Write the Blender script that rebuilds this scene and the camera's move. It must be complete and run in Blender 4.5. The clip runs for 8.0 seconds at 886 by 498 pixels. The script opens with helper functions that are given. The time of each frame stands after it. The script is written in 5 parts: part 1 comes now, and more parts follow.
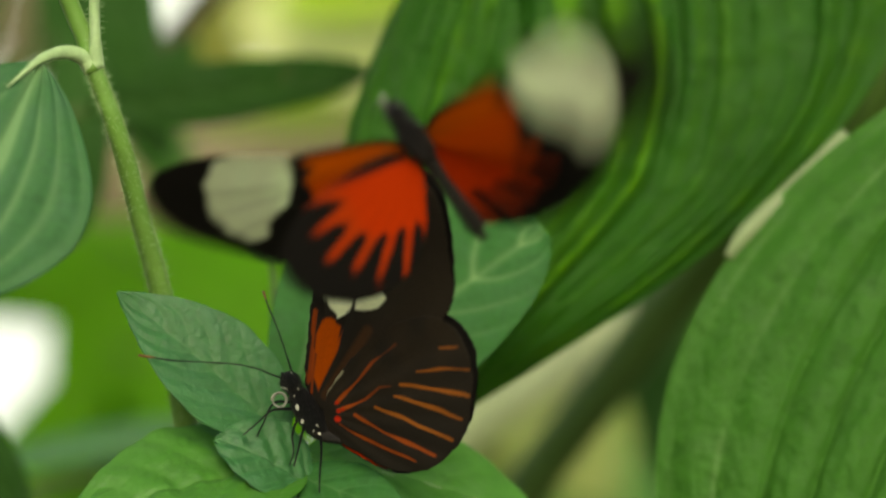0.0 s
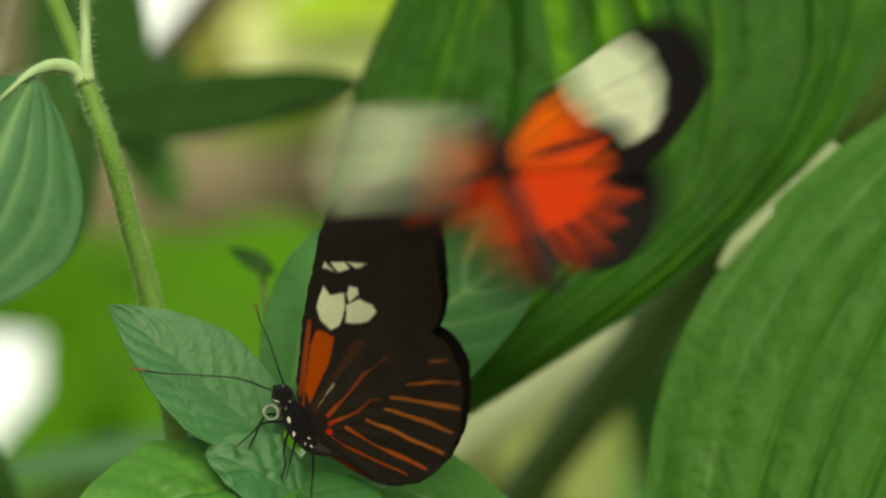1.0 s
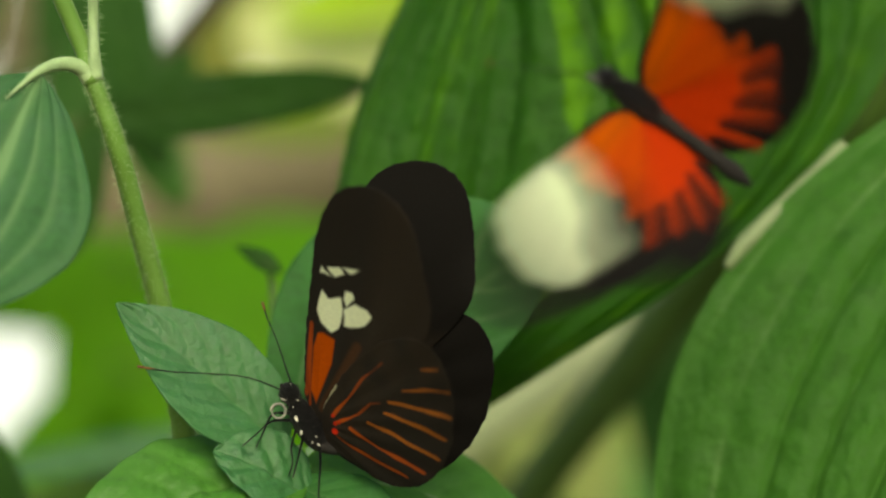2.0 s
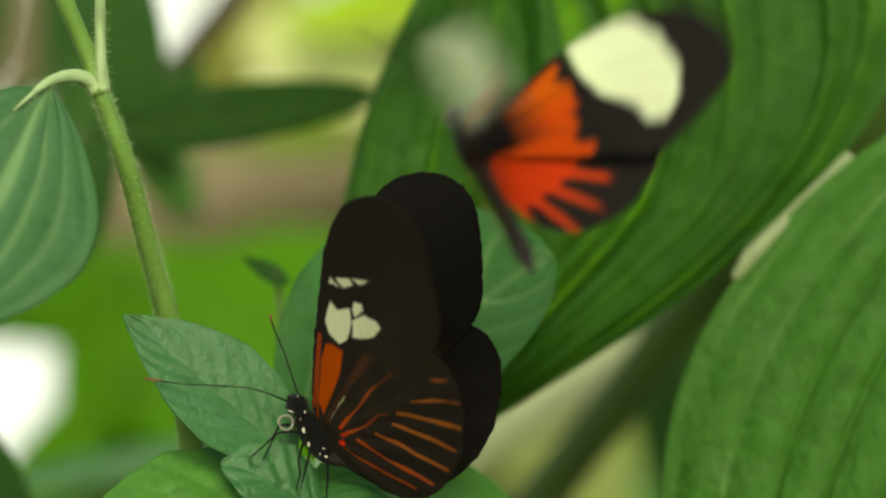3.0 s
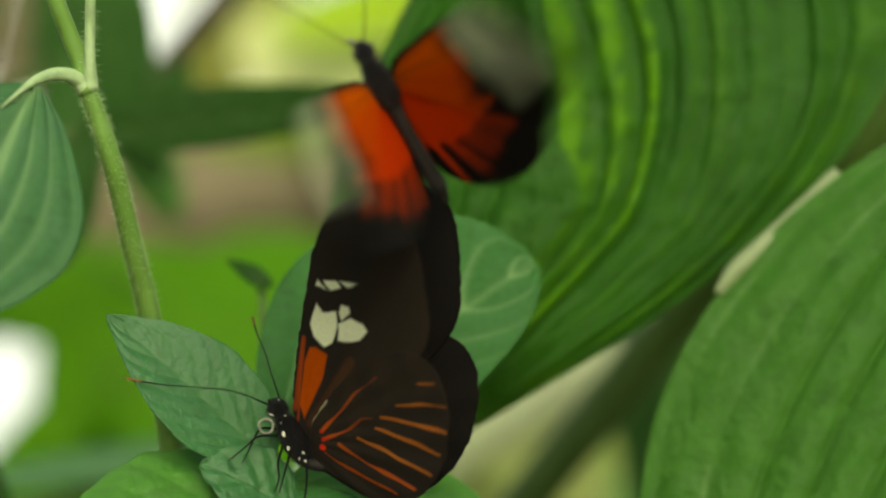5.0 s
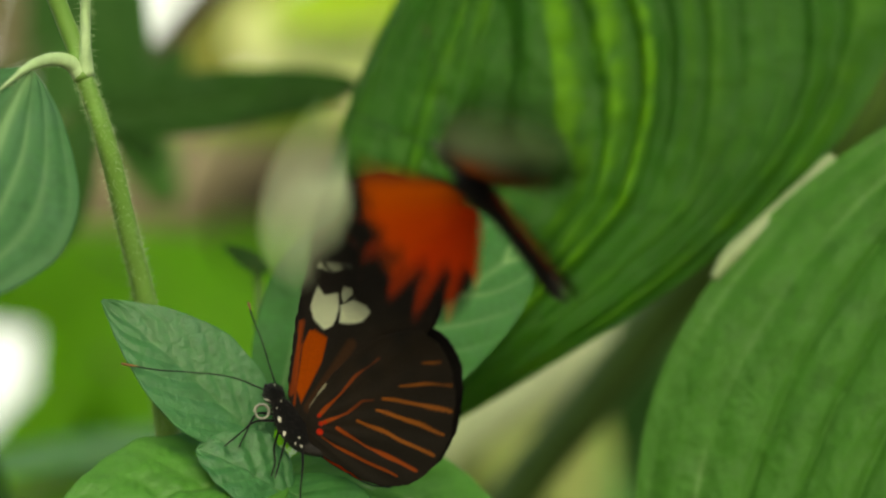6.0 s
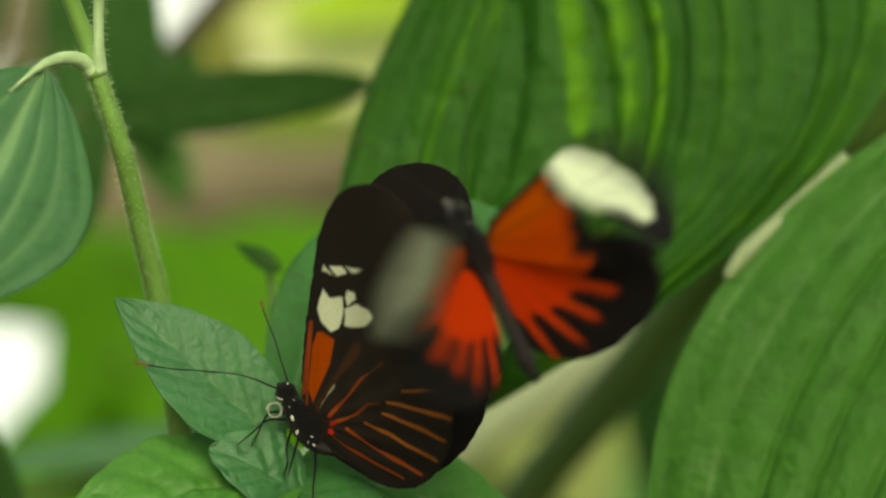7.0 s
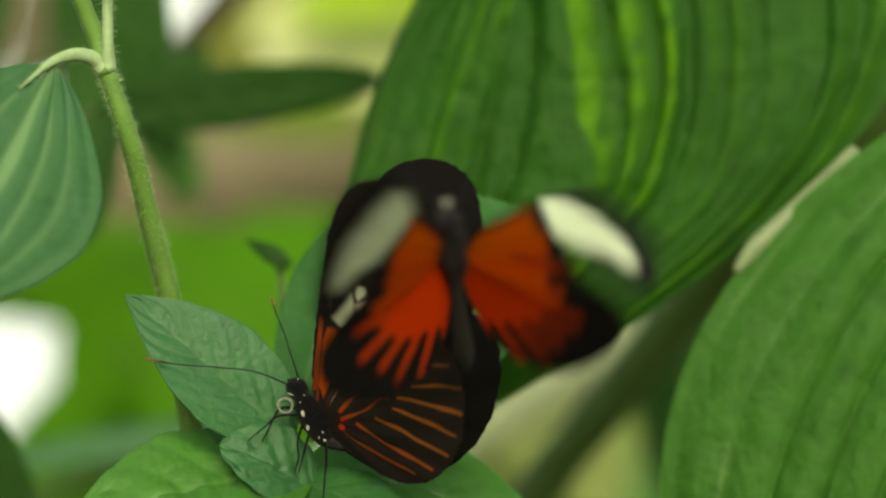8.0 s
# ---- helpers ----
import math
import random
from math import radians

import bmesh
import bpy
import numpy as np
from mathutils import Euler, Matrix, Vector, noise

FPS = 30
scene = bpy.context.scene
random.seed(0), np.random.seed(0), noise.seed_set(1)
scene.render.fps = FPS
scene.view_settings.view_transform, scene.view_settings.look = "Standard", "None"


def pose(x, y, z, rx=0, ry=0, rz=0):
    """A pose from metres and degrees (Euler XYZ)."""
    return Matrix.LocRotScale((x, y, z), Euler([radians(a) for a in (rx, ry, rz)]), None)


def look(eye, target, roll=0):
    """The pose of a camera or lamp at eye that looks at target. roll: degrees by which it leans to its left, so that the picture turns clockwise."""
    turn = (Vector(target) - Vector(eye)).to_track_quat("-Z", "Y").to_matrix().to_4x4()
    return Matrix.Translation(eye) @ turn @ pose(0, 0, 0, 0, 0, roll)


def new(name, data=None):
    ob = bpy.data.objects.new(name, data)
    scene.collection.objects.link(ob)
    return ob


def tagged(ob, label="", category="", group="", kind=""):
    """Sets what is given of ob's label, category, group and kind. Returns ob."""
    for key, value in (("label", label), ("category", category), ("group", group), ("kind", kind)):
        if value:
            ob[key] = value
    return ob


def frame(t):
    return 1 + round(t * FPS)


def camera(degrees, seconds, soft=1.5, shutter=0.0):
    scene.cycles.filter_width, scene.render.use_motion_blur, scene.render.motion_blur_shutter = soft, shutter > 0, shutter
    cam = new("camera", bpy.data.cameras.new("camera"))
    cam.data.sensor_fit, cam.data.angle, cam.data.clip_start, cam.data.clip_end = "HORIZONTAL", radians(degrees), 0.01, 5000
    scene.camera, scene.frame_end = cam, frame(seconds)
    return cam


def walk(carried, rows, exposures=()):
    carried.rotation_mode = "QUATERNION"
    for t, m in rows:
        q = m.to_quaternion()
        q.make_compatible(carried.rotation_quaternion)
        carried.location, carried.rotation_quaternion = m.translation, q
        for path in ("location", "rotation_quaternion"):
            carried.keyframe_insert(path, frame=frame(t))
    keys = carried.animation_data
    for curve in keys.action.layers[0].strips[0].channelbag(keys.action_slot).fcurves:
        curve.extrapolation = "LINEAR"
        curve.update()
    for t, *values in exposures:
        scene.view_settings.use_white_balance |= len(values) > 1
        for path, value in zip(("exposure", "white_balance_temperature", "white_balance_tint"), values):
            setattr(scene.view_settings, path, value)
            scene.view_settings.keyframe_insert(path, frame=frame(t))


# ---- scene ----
cam = camera(20, 8.0, soft=2.2, shutter=0.85)
cam.data.dof.use_dof = True
cam.data.dof.focus_distance = 0.331
cam.data.dof.aperture_fstop = 8.0
EYE = (0.0, 0.0, 0.9)
EXPOSURE = 0.46


def aim(yaw, pitch, roll):
    """A hand-held camera at EYE: turned left, up and about its axis by degrees from level along +Y."""
    turn = Matrix.Rotation(radians(yaw), 4, "Z") @ Matrix.Rotation(radians(90 + pitch), 4, "X") @ Matrix.Rotation(radians(roll), 4, "Z")
    return Matrix.Translation(EYE) @ turn


walk(cam, [
    (0.0, aim(-0.073, -0.248, 0.075)),
    (0.5, aim(-0.167, 0.061, 0.113)),
    (1.0, aim(-0.269, 0.031, -0.053)),
    (2.5, aim(0.000, -0.000, -0.000)),
    (3.0, aim(0.065, 0.266, -0.068)),
    (3.5, aim(0.083, 0.341, 0.208)),
    (4.0, aim(0.126, 0.426, 0.573)),
    (4.5, aim(-0.183, 0.550, 1.270)),
    (6.0, aim(-0.389, 0.099, 1.293)),
    (6.5, aim(-0.284, 0.093, 1.325)),
    (7.0, aim(-0.098, 0.070, 1.341)),
    (7.5, aim(-0.032, -0.010, 1.191)),
    (8.0, aim(0.125, -0.049, 1.085)),
], exposures=[(0.0, EXPOSURE, 7800, -3), (8.0, EXPOSURE, 7800, -3)])

# ---- light: a bright, hazy sky with a soft sun above and behind the plants ----
SUN_AZ, SUN_EL = 172, 36
world = bpy.data.worlds.new("world")
scene.world = world
world.use_nodes = True
wn = world.node_tree.nodes
sky = wn.new("ShaderNodeTexSky")
sky.sky_type, sky.sun_disc = "NISHITA", False
sky.sun_elevation, sky.sun_rotation = radians(SUN_EL), radians(SUN_AZ)
sky.air_density, sky.dust_density = 1.0, 4.0
wn["Background"].inputs["Strength"].default_value = 0.15
world.node_tree.links.new(sky.outputs[0], wn["Background"].inputs["Color"])
sun = new("sun", bpy.data.lights.new("sun", "SUN"))
sun.data.energy, sun.data.angle, sun.data.color = 1.85, radians(40), (1.0, 0.95, 0.86)
sun_from = Vector((math.sin(radians(SUN_AZ)) * math.cos(radians(SUN_EL)), math.cos(radians(SUN_AZ)) * math.cos(radians(SUN_EL)), math.sin(radians(SUN_EL))))
sun.matrix_world = look(sun_from * 5, (0, 0, 0))


# ---- materials ----
def material(name):
    m = bpy.data.materials.new(name)
    m.use_nodes = True
    m.node_tree.nodes.clear()
    out = m.node_tree.nodes.new("ShaderNodeOutputMaterial")
    return m, m.node_tree.nodes, m.node_tree.links, out


def mix_color(nodes, links, fac, a, b, blend="MIX"):
    n = nodes.new("ShaderNodeMix")
    n.data_type, n.blend_type = "RGBA", blend
    for socket, value in ((n.inputs["Factor"], fac), (n.inputs["A"], a), (n.inputs["B"], b)):
        if isinstance(value, bpy.types.NodeSocket):
            links.new(value, socket)
        elif isinstance(value, tuple):
            socket.default_value = (*value, 1.0)
        else:
            socket.default_value = value
    return n.outputs["Result"]


def noise_value(nodes, links, scale, detail=4.0, low=0.3, high=0.7):
    co = nodes.new("ShaderNodeTexCoord")
    tex = nodes.new("ShaderNodeTexNoise")
    tex.inputs["Scale"].default_value, tex.inputs["Detail"].default_value = scale, detail
    links.new(co.outputs["Object"], tex.inputs["Vector"])
    ramp = nodes.new("ShaderNodeMapRange")
    ramp.inputs["From Min"].default_value, ramp.inputs["From Max"].default_value = low, high
    links.new(tex.outputs["Fac"], ramp.inputs["Value"])
    return ramp.outputs["Result"]


def leaf_material(name, blade, shade, vein, through_light, glow=0.45, rough=0.42, relief=0.25, spec=0.5, mottled=0.5):
    """A living leaf: two greens in blotches, a painted bluish sheen, paler veins, fine pitted gloss and light that
    shines through.
    """
    m, nodes, links, out = material(name)
    blotch = noise_value(nodes, links, 90, 5)
    fine = noise_value(nodes, links, 900, 3)
    color = mix_color(nodes, links, blotch, blade, shade)
    color = mix_color(nodes, links, fine, color, tuple(min(1, c * 1.18) for c in blade))
    mottle = noise_value(nodes, links, 330, 6, 0.48, 0.72)
    half = nodes.new("ShaderNodeMath")
    half.operation, half.inputs[1].default_value = "MULTIPLY", mottled
    links.new(mottle, half.inputs[0])
    color = mix_color(nodes, links, half.outputs[0], color, (blade[0] * 1.45 + 0.006, blade[1] * 1.22, blade[2] * 1.9 + 0.006))
    # sheen painted into the colour as paler, bluer patches
    sheen_tint = nodes.new("ShaderNodeMath")
    sheen_tint.operation, sheen_tint.inputs[1].default_value = "MULTIPLY", 0.35
    links.new(noise_value(nodes, links, 150, 3, 0.5, 0.68), sheen_tint.inputs[0])
    color = mix_color(nodes, links, sheen_tint.outputs[0], color, (blade[0] * 1.25 + 0.012, blade[1] * 1.08 + 0.012, blade[2] * 1.5 + 0.014))
    color = mix_color(nodes, links, noise_value(nodes, links, 240, 8, 0.58, 0.8), color, tuple(c * 0.75 for c in shade))
    attr = nodes.new("ShaderNodeAttribute")
    attr.attribute_name = "vein"
    color = mix_color(nodes, links, attr.outputs["Fac"], color, vein)
    surface = nodes.new("ShaderNodeBsdfPrincipled")
    links.new(color, surface.inputs["Base Color"])
    surface.inputs["Specular IOR Level"].default_value = spec
    rough_range = nodes.new("ShaderNodeMapRange")
    rough_range.inputs["To Min"].default_value, rough_range.inputs["To Max"].default_value = rough - 0.07, rough + 0.12
    links.new(fine, rough_range.inputs["Value"])
    links.new(rough_range.outputs["Result"], surface.inputs["Roughness"])
    bump = nodes.new("ShaderNodeBump")
    bump.inputs["Strength"].default_value, bump.inputs["Distance"].default_value = relief, 0.0004
    links.new(noise_value(nodes, links, 1100, 7), bump.inputs["Height"])
    links.new(bump.outputs["Normal"], surface.inputs["Normal"])
    lit = nodes.new("ShaderNodeBsdfTranslucent")
    links.new(mix_color(nodes, links, blotch, through_light, tuple(c * 0.7 for c in through_light)), lit.inputs["Color"])
    both = nodes.new("ShaderNodeMixShader")
    both.inputs[0].default_value = glow
    links.new(surface.outputs[0], both.inputs[1])
    links.new(lit.outputs[0], both.inputs[2])
    links.new(both.outputs[0], out.inputs["Surface"])
    return m


def plain_material(name, color, other, rough=0.6, scale=200, relief=0.3, grain=0.0005, spec=0.4):
    m, nodes, links, out = material(name)
    surface = nodes.new("ShaderNodeBsdfPrincipled")
    col = mix_color(nodes, links, noise_value(nodes, links, scale, 6), color, other)
    links.new(mix_color(nodes, links, noise_value(nodes, links, scale * 7, 3, 0.35, 0.75), col, tuple(c * 0.75 for c in color)), surface.inputs["Base Color"])
    surface.inputs["Roughness"].default_value = rough
    surface.inputs["Specular IOR Level"].default_value = spec
    bump = nodes.new("ShaderNodeBump")
    bump.inputs["Strength"].default_value, bump.inputs["Distance"].default_value = relief, grain
    links.new(noise_value(nodes, links, scale * 5, 4), bump.inputs["Height"])
    links.new(bump.outputs["Normal"], surface.inputs["Normal"])
    links.new(surface.outputs[0], out.inputs["Surface"])
    return m


def wing_material():
    """Scaled wing membrane; its pattern is stored with the mesh."""
    m, nodes, links, out = material("wing_scales")
    attr = nodes.new("ShaderNodeAttribute")
    attr.attribute_name = "pattern"
    surface = nodes.new("ShaderNodeBsdfPrincipled")
    fine = noise_value(nodes, links, 2600, 3)
    shade = mix_color(nodes, links, fine, (0.78, 0.78, 0.78), (1.0, 1.0, 1.0))
    links.new(mix_color(nodes, links, 1.0, attr.outputs["Color"], shade, "MULTIPLY"), surface.inputs["Base Color"])
    surface.inputs["Roughness"].default_value = 0.62
    surface.inputs["Specular IOR Level"].default_value = 0.07
    bump = nodes.new("ShaderNodeBump")
    bump.inputs["Strength"].default_value, bump.inputs["Distance"].default_value = 0.2, 0.0001
    links.new(noise_value(nodes, links, 5000, 2), bump.inputs["Height"])
    links.new(bump.outputs["Normal"], surface.inputs["Normal"])
    lit = nodes.new("ShaderNodeBsdfTranslucent")
    links.new(attr.outputs["Color"], lit.inputs["Color"])
    both = nodes.new("ShaderNodeMixShader")
    both.inputs[0].default_value = 0.42
    links.new(surface.outputs[0], both.inputs[1])
    links.new(lit.outputs[0], both.inputs[2])
    links.new(both.outputs[0], out.inputs["Surface"])
    return m


LEAF_COOL = leaf_material("leaf_cool_green", (0.037, 0.148, 0.043), (0.027, 0.116, 0.033), (0.12, 0.25, 0.09), (0.060, 0.26, 0.032), 0.33, 0.43, 0.4, 0.42, 0.45)
LEAF_BACK = leaf_material("leaf_mid_green", (0.034, 0.132, 0.030), (0.026, 0.106, 0.023), (0.15, 0.29, 0.11), (0.06, 0.25, 0.018), 0.35, 0.55, 0.25, 0.12, 0.35)
# blur haze over the near drooping leaf is put into these greyer greens
LEAF_HAZY = leaf_material("leaf_hazy_green", (0.041, 0.128, 0.043), (0.031, 0.103, 0.034), (0.14, 0.27, 0.115), (0.065, 0.25, 0.038), 0.35, 0.6, 0.2, 0.2, 0.3)
LEAF_FRESH = leaf_material("leaf_fresh_green", (0.062, 0.205, 0.026), (0.044, 0.158, 0.018), (0.13, 0.30, 0.07), (0.13, 0.44, 0.018), 0.4, 0.45, 0.25, 0.42, 0.4)
LEAF_BROAD = leaf_material("leaf_broad_green", (0.037, 0.134, 0.014), (0.026, 0.104, 0.009), (0.14, 0.27, 0.085), (0.085, 0.31, 0.010), 0.38, 0.5, 0.55, 0.2, 0.5)
# the vein colour here is the yellow-green of light painted on the pleats
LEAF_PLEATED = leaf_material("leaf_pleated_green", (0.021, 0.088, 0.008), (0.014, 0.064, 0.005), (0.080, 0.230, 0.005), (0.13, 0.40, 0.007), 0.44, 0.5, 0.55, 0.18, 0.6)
# shade among the plants behind is put into this darker green
LEAF_DARK = leaf_material("leaf_shaded_green", (0.026, 0.082, 0.015), (0.019, 0.062, 0.011), (0.045, 0.12, 0.026), (0.045, 0.175, 0.012), 0.35, 0.6, 0.2, 0.08)
# sunlight on the far shrub is put into the sunlit, pale and lime colours
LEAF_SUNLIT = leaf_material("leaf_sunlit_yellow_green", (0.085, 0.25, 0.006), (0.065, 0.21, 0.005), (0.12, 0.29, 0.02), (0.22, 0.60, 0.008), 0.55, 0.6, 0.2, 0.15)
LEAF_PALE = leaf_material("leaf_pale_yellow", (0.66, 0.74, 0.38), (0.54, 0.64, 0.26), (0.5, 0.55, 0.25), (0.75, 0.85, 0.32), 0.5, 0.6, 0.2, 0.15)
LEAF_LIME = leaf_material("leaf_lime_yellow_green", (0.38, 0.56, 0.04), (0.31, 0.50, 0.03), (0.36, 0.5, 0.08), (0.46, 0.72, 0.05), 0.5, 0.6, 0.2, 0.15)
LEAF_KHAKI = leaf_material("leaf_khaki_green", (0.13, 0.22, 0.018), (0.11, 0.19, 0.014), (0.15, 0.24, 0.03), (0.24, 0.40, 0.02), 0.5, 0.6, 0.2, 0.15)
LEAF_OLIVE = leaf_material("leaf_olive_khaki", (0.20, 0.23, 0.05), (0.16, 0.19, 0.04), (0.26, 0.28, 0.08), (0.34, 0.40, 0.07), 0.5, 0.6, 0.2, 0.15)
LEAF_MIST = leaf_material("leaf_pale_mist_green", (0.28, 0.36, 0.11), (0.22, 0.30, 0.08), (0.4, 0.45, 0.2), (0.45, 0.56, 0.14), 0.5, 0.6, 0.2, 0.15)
STEM_GREEN = plain_material("stem_green", (0.118, 0.245, 0.042), (0.09, 0.20, 0.034), 0.55, 60)
STEM_PALE = plain_material("stem_pale_green", (0.29, 0.42, 0.21), (0.22, 0.34, 0.15), 0.55, 100)
STEM_DARK = plain_material("stem_dark_olive", (0.046, 0.100, 0.012), (0.034, 0.075, 0.009), 0.6, 60)
STALK_GREY = plain_material("stalk_pale_grey_green", (0.18, 0.24, 0.12), (0.12, 0.175, 0.075), 0.6, 60)
LEAF_JOINT = plain_material("sheath_olive", (0.17, 0.15, 0.022), (0.13, 0.125, 0.018), 0.6, 60)
STALK_CREAM = plain_material("stalk_cream", (0.30, 0.36, 0.21), (0.23, 0.29, 0.13), 0.6, 40)
BARK = plain_material("bark_grey_brown", (0.19, 0.17, 0.10), (0.14, 0.125, 0.07), 0.85, 25, 0.8, 0.003)
TWIG = plain_material("twig_dark_brown", (0.055, 0.050, 0.030), (0.036, 0.033, 0.020), 0.8, 60)
SOIL = plain_material("soil_and_litter", (0.10, 0.08, 0.05), (0.05, 0.07, 0.025), 0.95, 6, 0.9, 0.02)
BODY_BLACK = plain_material("chitin_black", (0.005, 0.005, 0.006), (0.009, 0.008, 0.008), 0.45, 1500, 1.0, 0.0003, 0.25)
BODY_GREY = plain_material("abdomen_grey_black", (0.012, 0.011, 0.011), (0.02, 0.018, 0.017), 0.6, 1200, 0.6, 0.0002, 0.2)
SCALE_WHITE = plain_material("scales_white", (0.62, 0.63, 0.55), (0.5, 0.52, 0.44), 0.6, 2000)
HORN_TIP = plain_material("antenna_tip_brown", (0.16, 0.075, 0.014), (0.10, 0.048, 0.012), 0.5, 2000)
PROBOSCIS = plain_material("proboscis_grey", (0.30, 0.32, 0.26), (0.10, 0.11, 0.09), 0.4, 2500)
WING = wing_material()


# ---- mesh tools ----
def mesh_object(name, verts, faces, mat, parent=None, label="", smooth=True):
    me = bpy.data.meshes.new(name)
    me.from_pydata([tuple(v) for v in verts], [], faces)
    me.polygons.foreach_set("use_smooth", [smooth] * len(me.polygons))
    me.materials.append(mat)
    me.update()
    ob = new(name, me)
    if parent:
        ob.parent = parent
    return tagged(ob, label)


def spline(points, steps):
    """Points on a smooth line through the given ones."""
    pts = [np.array(p, float) for p in points]
    pts = [2 * pts[0] - pts[1], *pts, 2 * pts[-1] - pts[-2]]
    out = []
    for i in range(1, len(pts) - 2):
        a, b, c, d = pts[i - 1:i + 3]
        for k in range(steps):
            u = k / steps
            out.append(0.5 * (2 * b + (c - a) * u + (2 * a - 5 * b + 4 * c - d) * u * u + (3 * b - a - 3 * c + d) * u ** 3))
    out.append(pts[-2])
    return np.array(out)


def closed_spline(points, count):
    pts = np.array(points, float)
    n, out = len(pts), []
    for k in range(count):
        s = k * n / count
        i, u = int(s), s - int(s)
        a, b, c, d = (pts[(i + j) % n] for j in (-1, 0, 1, 2))
        out.append(0.5 * (2 * b + (c - a) * u + (2 * a - 5 * b + 4 * c - d) * u * u + (3 * b - a - 3 * c + d) * u ** 3))
    return np.array(out)


def tube_data(points, radii, sides=12, steps=6, rough=0.0):
    """A round, tapering stalk along a smooth line, closed at both ends."""
    line = spline(points, steps)
    rad = np.interp(np.linspace(0, 1, len(line)), np.linspace(0, 1, len(radii)), radii)
    verts, faces = [], []
    side = Vector((0.3, -1, 0.2))
    for i, p in enumerate(line):
        way = Vector(line[min(i + 1, len(line) - 1)] - line[max(i - 1, 0)]).normalized()
        side = (side - way * side.dot(way)).normalized()
        up = way.cross(side)
        for k in range(sides):
            a = 2 * math.pi * k / sides
            r = rad[i] * (1 + rough * noise.noise(Vector(p) * 90 + Vector((a, 0, 0))))
            verts.append(Vector(p) + (side * math.cos(a) + up * math.sin(a)) * r)
    for i in range(len(line) - 1):
        for k in range(sides):
            a, b = i * sides + k, i * sides + (k + 1) % sides
            faces.append((a, b, b + sides, a + sides))
    faces.append(tuple(range(sides - 1, -1, -1)))
    faces.append(tuple((len(line) - 1) * sides + k for k in range(sides)))
    return verts, faces


def tube(name, points, radii, mat, parent=None, label="", sides=12, steps=6, rough=0.0):
    return mesh_object(name, *tube_data(points, radii, sides, steps, rough), mat, parent, label)


def hairs(name, points, radii, mat, parent, count, length, seed, label="fine pale bristles", thin=0.000032):
    """Short bristles all round a stalk."""
    rng = random.Random(seed)
    line = spline(points, 12)
    rad = np.interp(np.linspace(0, 1, len(line)), np.linspace(0, 1, len(radii)), radii)
    verts, faces = [], []
    for _ in range(count):
        i = rng.randrange(len(line) - 1)
        u = rng.random()
        p = Vector(line[i] * (1 - u) + line[i + 1] * u)
        way = Vector(line[i + 1] - line[i]).normalized()
        out = Vector((rng.gauss(0, 1), rng.gauss(0, 1), rng.gauss(0, 1)))
        out = (out - way * out.dot(way)).normalized()
        tip = p + out * (rad[i] + length * rng.uniform(0.5, 1.2)) + way * length * rng.uniform(-0.4, 0.3)
        root = p + out * rad[i] * 0.9
        s = out.cross(way) * thin
        w = way * thin
        n = len(verts)
        verts += [root + s, root - s * 0.5 + w, root - s * 0.5 - w, tip]
        faces += [(n, n + 1, n + 3), (n + 1, n + 2, n + 3), (n + 2, n, n + 3)]
    return mesh_object(name, verts, faces, mat, parent, label, False)


def blob(name, center, size, mat, parent=None, label="", turn=None, rough=0.0, rings=14, sides=20):
    """A rounded body with a slightly uneven skin."""
    verts, faces = [], []
    turn = turn or Matrix.Identity(3)
    for i in range(rings + 1):
        th = math.pi * i / rings
        for k in range(sides):
            a = 2 * math.pi * k / sides
            d = Vector((math.sin(th) * math.cos(a), math.cos(th), math.sin(th) * math.sin(a)))
            r = 1 + rough * noise.noise(d * 3 + Vector(center) * 500)
            verts.append(Vector(center) + turn @ Vector((d.x * size[0] * r, d.y * size[1] * r, d.z * size[2] * r)))
    for i in range(rings):
        for k in range(sides):
            a, b = i * sides + k, i * sides + (k + 1) % sides
            faces.append((a, a + sides, b + sides, b))
    return mesh_object(name, verts, faces, mat, parent, label)


